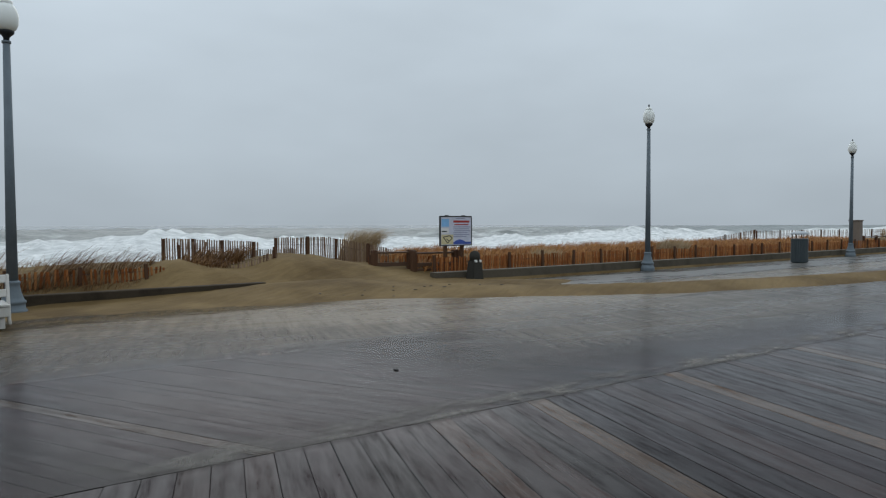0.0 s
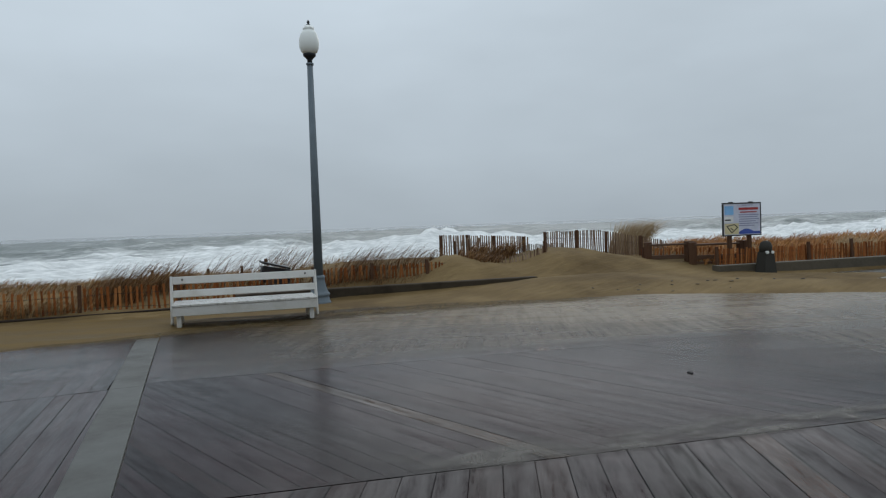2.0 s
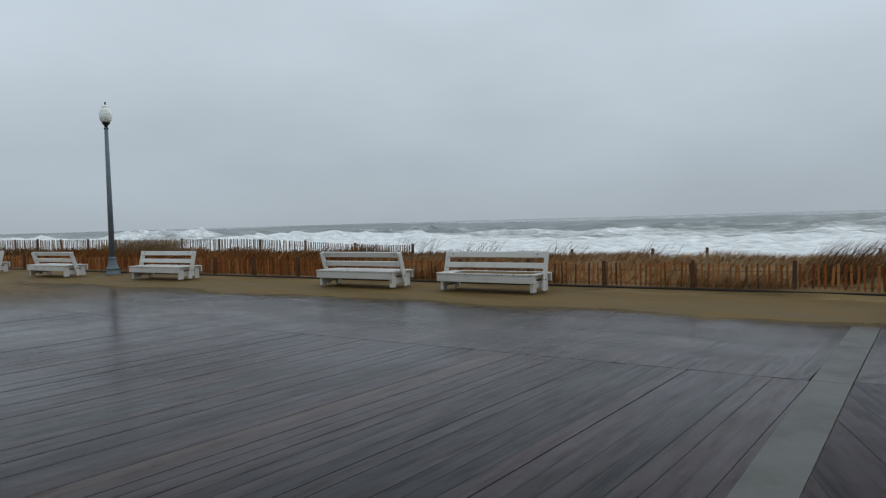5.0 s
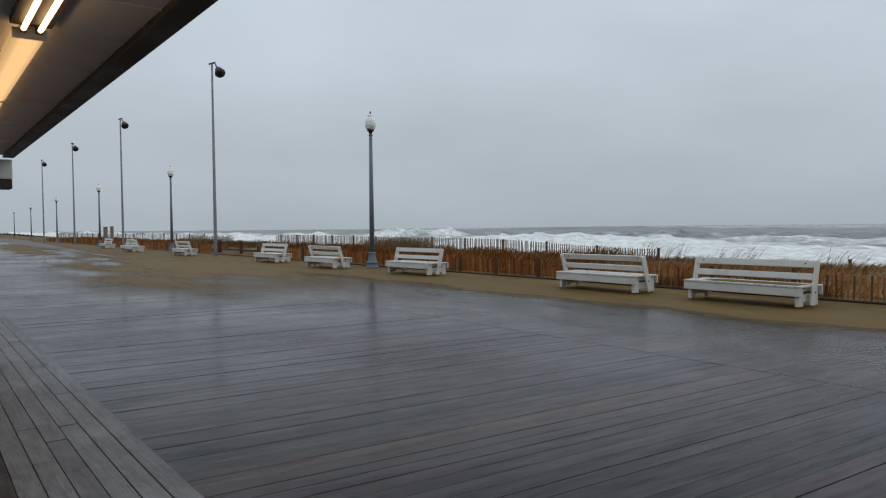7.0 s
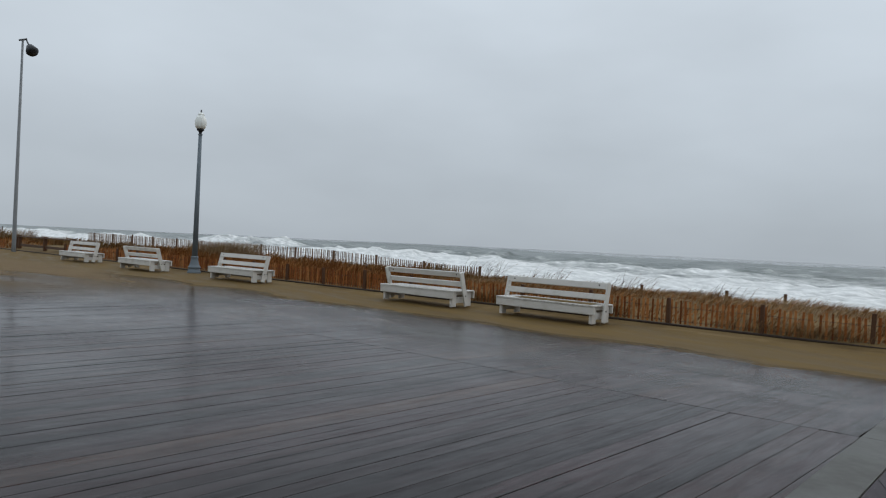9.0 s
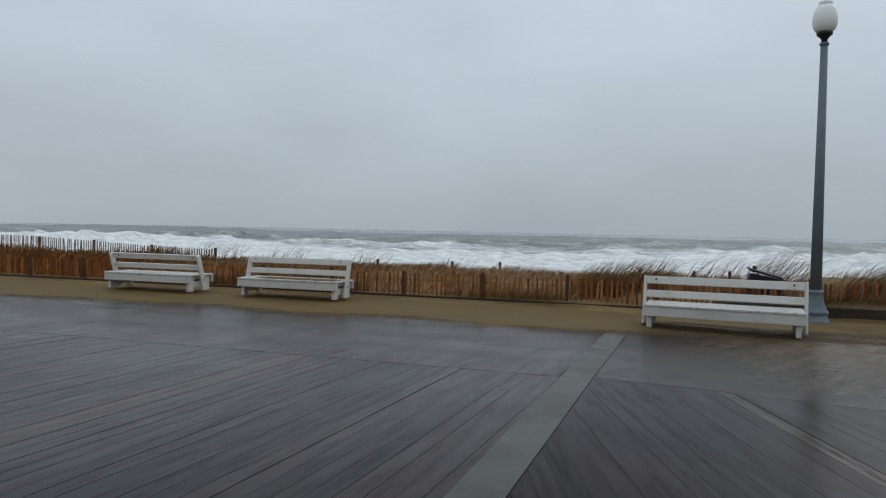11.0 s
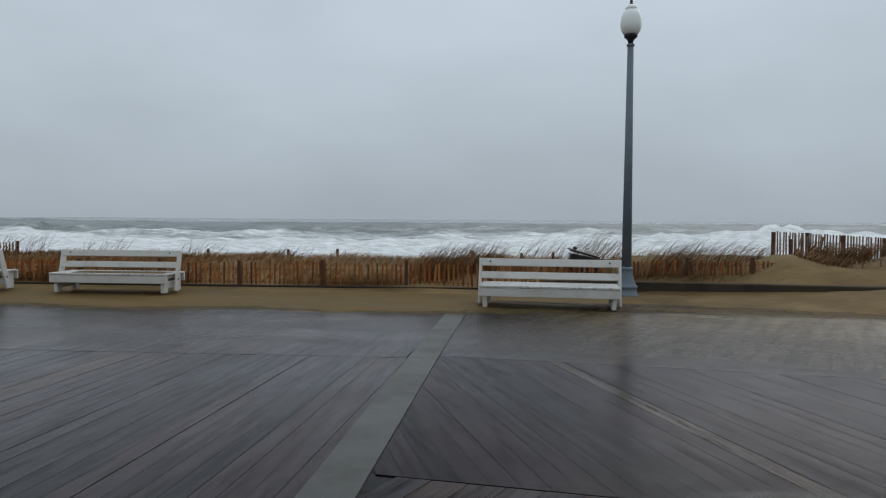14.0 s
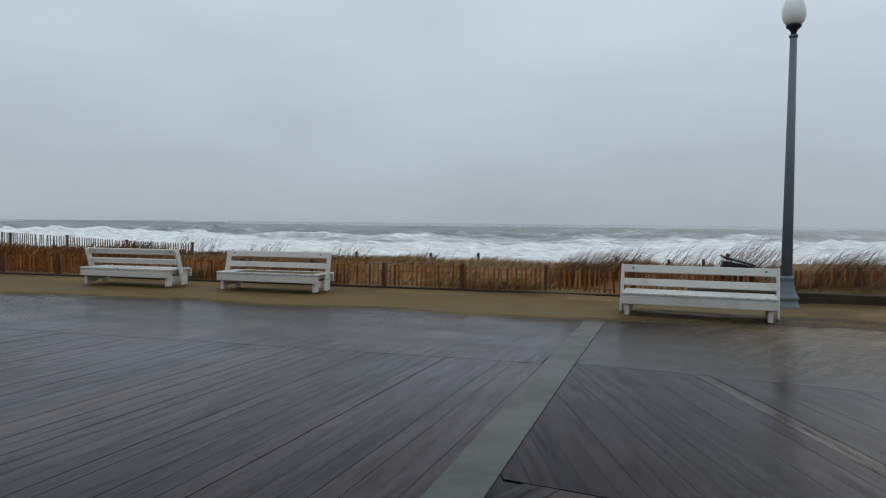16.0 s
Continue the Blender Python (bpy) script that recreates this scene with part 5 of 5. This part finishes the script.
def deck(name, label, x0, x1, line, length, angle, pitch, seaward, mat, mat_far, near, tilt=False, stop=None, tan=(), gaps=(0.0003, 0.0003, 0.0006, 0.001, 0.001, 0.004), play=1.0, tan_mat=None):
    """A band of boards that start on line(x) and run at the angle; near: the stretch of x built board by board; stop: the line x that cuts the band off."""
    rr = random.Random(int(x0 * 7 + angle))
    slope = math.atan(line(x0 + (x1 - x0) * 0.6) - line(x0 + (x1 - x0) * 0.6 - 1.0))
    a = radians(angle) if seaward else radians(angle) + math.pi
    cut = -1 / math.tan(a - slope)
    wall = math.tan(a)
    kinds = [board_mesh("plank", length, pitch - g_, cut, cut, mat, c=0.0006 + 0.0034 * play) for g_ in gaps]
    tan_mesh = board_mesh("plank", length, pitch - 0.003, cut, cut, tan_mat or M_tan)
    holder = tagged(empty(name), label, "boardwalk", kind="structure")
    step = pitch / abs(math.sin(a - slope)) * math.cos(slope)
    verts, faces = [], []
    n = int(abs(x1 - x0) / step)
    for k in range(n):
        x = x0 + math.copysign(step * (k + 0.5), x1 - x0)
        y, long, mesh = line(x), length, rr.choice(kinds)
        if any(abs(x - v) < step / 2 for v in tan):
            mesh = tan_mesh
        if stop is not None:
            ca = math.cos(a)
            if x < stop and ca > 0:
                s0 = (stop - x) / ca
                if s0 > length - 0.3:
                    continue
                long = length - s0
                mesh = board_mesh("plank", long, pitch - 0.0006, wall, cut, mat, c=0.0006 + 0.0034 * play)
                x, y = stop, y + s0 * math.sin(a)
            elif x < stop + 0.05:
                continue
            elif x + length * ca < stop:
                long = (stop - x) / ca
                mesh = board_mesh("plank", long, pitch - 0.0006, cut, wall, mat, c=0.0006 + 0.0034 * play)
        drop, z_in = 0.0, 0.0
        if tilt:
            ex, ey = x + long * math.cos(a), y + long * math.sin(a)
            z_in = deck_z(x, y)
            drop = math.degrees(math.asin((deck_z(ex, ey) - z_in) / long))
        m = Matrix.Translation((x, y, z_in + rr.uniform(-0.003, 0.0015) * play)) @ pose(0, 0, 0, 0, 0, math.degrees(a) + rr.gauss(0, 0.04)) @ pose(0, 0, 0, rr.gauss(0, 0.3 * play), -drop, 0)
        if near[0] <= x <= near[1]:
            ob = new("plank", mesh)
            ob.parent = holder
            ob.matrix_basis = m
        else:
            j = len(verts)
            verts += [tuple(m @ v.co) for v in mesh.vertices]
            faces += [[j + i for i in p.vertices] for p in mesh.polygons]
    if verts:
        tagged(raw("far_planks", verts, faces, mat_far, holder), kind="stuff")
    return holder


def left_far(x):
    return 7.204 + 0.045 * (x + 1)


joists = boxed(-170, 60, -6, 7.0, -0.14, -0.011)
box(joists, -170, 60, 7.0, 13.2, -0.26, -0.20)
tagged(part("joist_layer", joists, M_dark), "dark joists under the boards", "joists", kind="structure")
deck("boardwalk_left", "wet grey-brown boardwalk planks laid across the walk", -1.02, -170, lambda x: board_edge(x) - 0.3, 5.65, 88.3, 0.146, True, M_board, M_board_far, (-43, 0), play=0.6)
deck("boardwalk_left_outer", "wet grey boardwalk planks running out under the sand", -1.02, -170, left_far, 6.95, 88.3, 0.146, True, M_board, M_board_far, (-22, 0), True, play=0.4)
deck("boardwalk_middle", "wet grey-brown boardwalk planks laid on the slant", -2.3, 60, joint_near, 3.779, 180 - 68.6, 0.146, True, M_board_mid, M_board_mid_far, (-3, 30), stop=-0.68, tan=(1.94,), gaps=(0.0002, 0.0002, 0.0004, 0.0008), play=0.12, tan_mat=M_tan_dull)
deck("boardwalk_near", "wet grey and tan planks laid in a herringbone", -3.0, 60, lambda x: joint_near(x) - 0.012, 11.0, 65.5, 0.197, False, M_board_near, M_board_far, (-4, 40), stop=-0.68, tan=(3.53, 3.72, 4.32, 6.1, 8.6), gaps=(0.001, 0.001, 0.002, 0.004), play=0.7)
deck("boardwalk_right_outer", "wet slanting planks under a film of sand", -5.0, 60, lambda x: 7.11 - 0.12 * (x - 1.2) + 0.012, 8.6, 65.5, 0.197, True, M_board, M_board_far, (-5, 30), True, stop=-0.68, gaps=(0.0005, 0.0005, 0.001, 0.002), play=0.4)

# pale strip across the walk, where the two ways of laying the boards meet
strip = boxed(-1.0, -0.69, -6, 7.2, -0.05, 0.004, 0.003)
fall = deck_z(-0.85, 13.0)
box(strip, -1.0, -0.69, 0, 3.6, -0.05, 0.004, 0.003, pose(0, 7.203, 0, math.degrees(math.atan(fall / 5.8)), 0, 0))
tagged(part("pale_strip", strip, M_strip), "pale grey-green strip set across the boardwalk", "strip", kind="structure")

# porch boards along the shop
porch = tagged(empty("porch_boards", pose(-3.7, 1.73, 0, 0, 0, math.degrees(math.atan(0.061)))), "grey painted boards laid lengthways along the shop", "boardwalk", kind="structure")
rr = random.Random(5)
ME_long = board_mesh("plank", 3.64, 0.1285, 0, 0, M_long)
ME_darkb = board_mesh("plank", 3.64, 0.1285, 0, 0, M_dark)
for row in range(26):
    x = -34.0 - rr.uniform(0, 3.6)
    while x < 2.6:
        ln = min(3.64, 2.64 - x)
        ob = new("plank", (ME_long if row < 6 else ME_darkb) if ln > 3.63 else board_mesh("plank", ln, 0.1285, 0, 0, M_long if row < 6 else M_dark))
        ob.parent = porch
        ob.matrix_basis = pose(x, -0.07 - 0.132 * row, 0.009 + rr.uniform(-0.002, 0.002), rr.gauss(0, 0.3), 0, 0)
        x += 3.65

fill = bmesh.new()
jy = joint_near(-0.5)
box(fill, -0.685, -0.28, jy - 0.42, jy + 0.42, -0.045, -0.007)
tagged(part("filler_board", fill, M_board_mid), "short dark board where the planks meet the strip", "boardwalk", kind="structure")

# sand lying on a bench seat
sb = bmesh.new()
rows_ = []
for j in range(9):
    rows_.append([sb.verts.new((-0.75 + 1.8 * i / 30 + 0.02 * noise.noise((i, j, 1)), 0.03 + 0.5 * j / 8, 0.0085 - 0.02 * max(0, abs(j / 4 - 1) - 0.7 + 0.3 * noise.noise((i * 0.4, j * 0.4, 2))) - 0.02 * max(0, abs(i / 15 - 1) - 0.85))) for i in range(31)])
for p_, q_ in zip(rows_, rows_[1:]):
    for i in range(30):
        sb.faces.new((p_[i], p_[i + 1], q_[i + 1], q_[i])).smooth = True
heap = tagged(part("sand_drift", sb, M_wetsand), "thin brown drift of sand lying on a bench seat", "sand")
heap.matrix_basis = pose(-7.56, 12.33, 0.372, 0, 0, 2.0)

# scraps of seaweed and wood on sand and boards, some standing for shaded pits
rs = random.Random(11)
for x, y in ((4.14, 5.15), (9.2, 11.7), (9.6, 11.4), (8.9, 11.3), (10.3, 11.2), (8.0, 11.9), (10.9, 11.0), (7.6, 12.2), (3.2, 11.2), (11.6, 10.6), (9.9, 10.8), (10.0, 11.55), (10.15, 11.5), (10.6, 11.35), (8.4, 11.75), (11.2, 10.95), (12.1, 10.5), (12.9, 9.9), (9.4, 11.95), (8.7, 12.1), (13.5, 9.7)):
    scrap = lathe([(0.0, -0.01), (0.05, -0.005), (0.045, 0.014), (0.02, 0.024), (0.0, 0.026)], 9)
    for v in scrap.verts:
        v.co.x *= 1.6 + 0.5 * noise.noise(v.co * 30 + Vector((x, y, 0)))
        v.co.z *= 1 + 0.6 * noise.noise(v.co * 40 + Vector((y, x, 0)))
    ob = tagged(part("debris", scrap, M_box), "small dark lump for washed-up debris and shaded pits in the sand", "debris", "scattered debris")
    z = max(sand_z(x, y), deck_z(x, y)) + 0.004
    ob.matrix_basis = pose(x, y, z, 0, 0, rs.uniform(0, 180)) @ Matrix.Diagonal((rs.uniform(0.25, 0.8), rs.uniform(0.25, 0.45), rs.uniform(0.3, 0.6), 1))
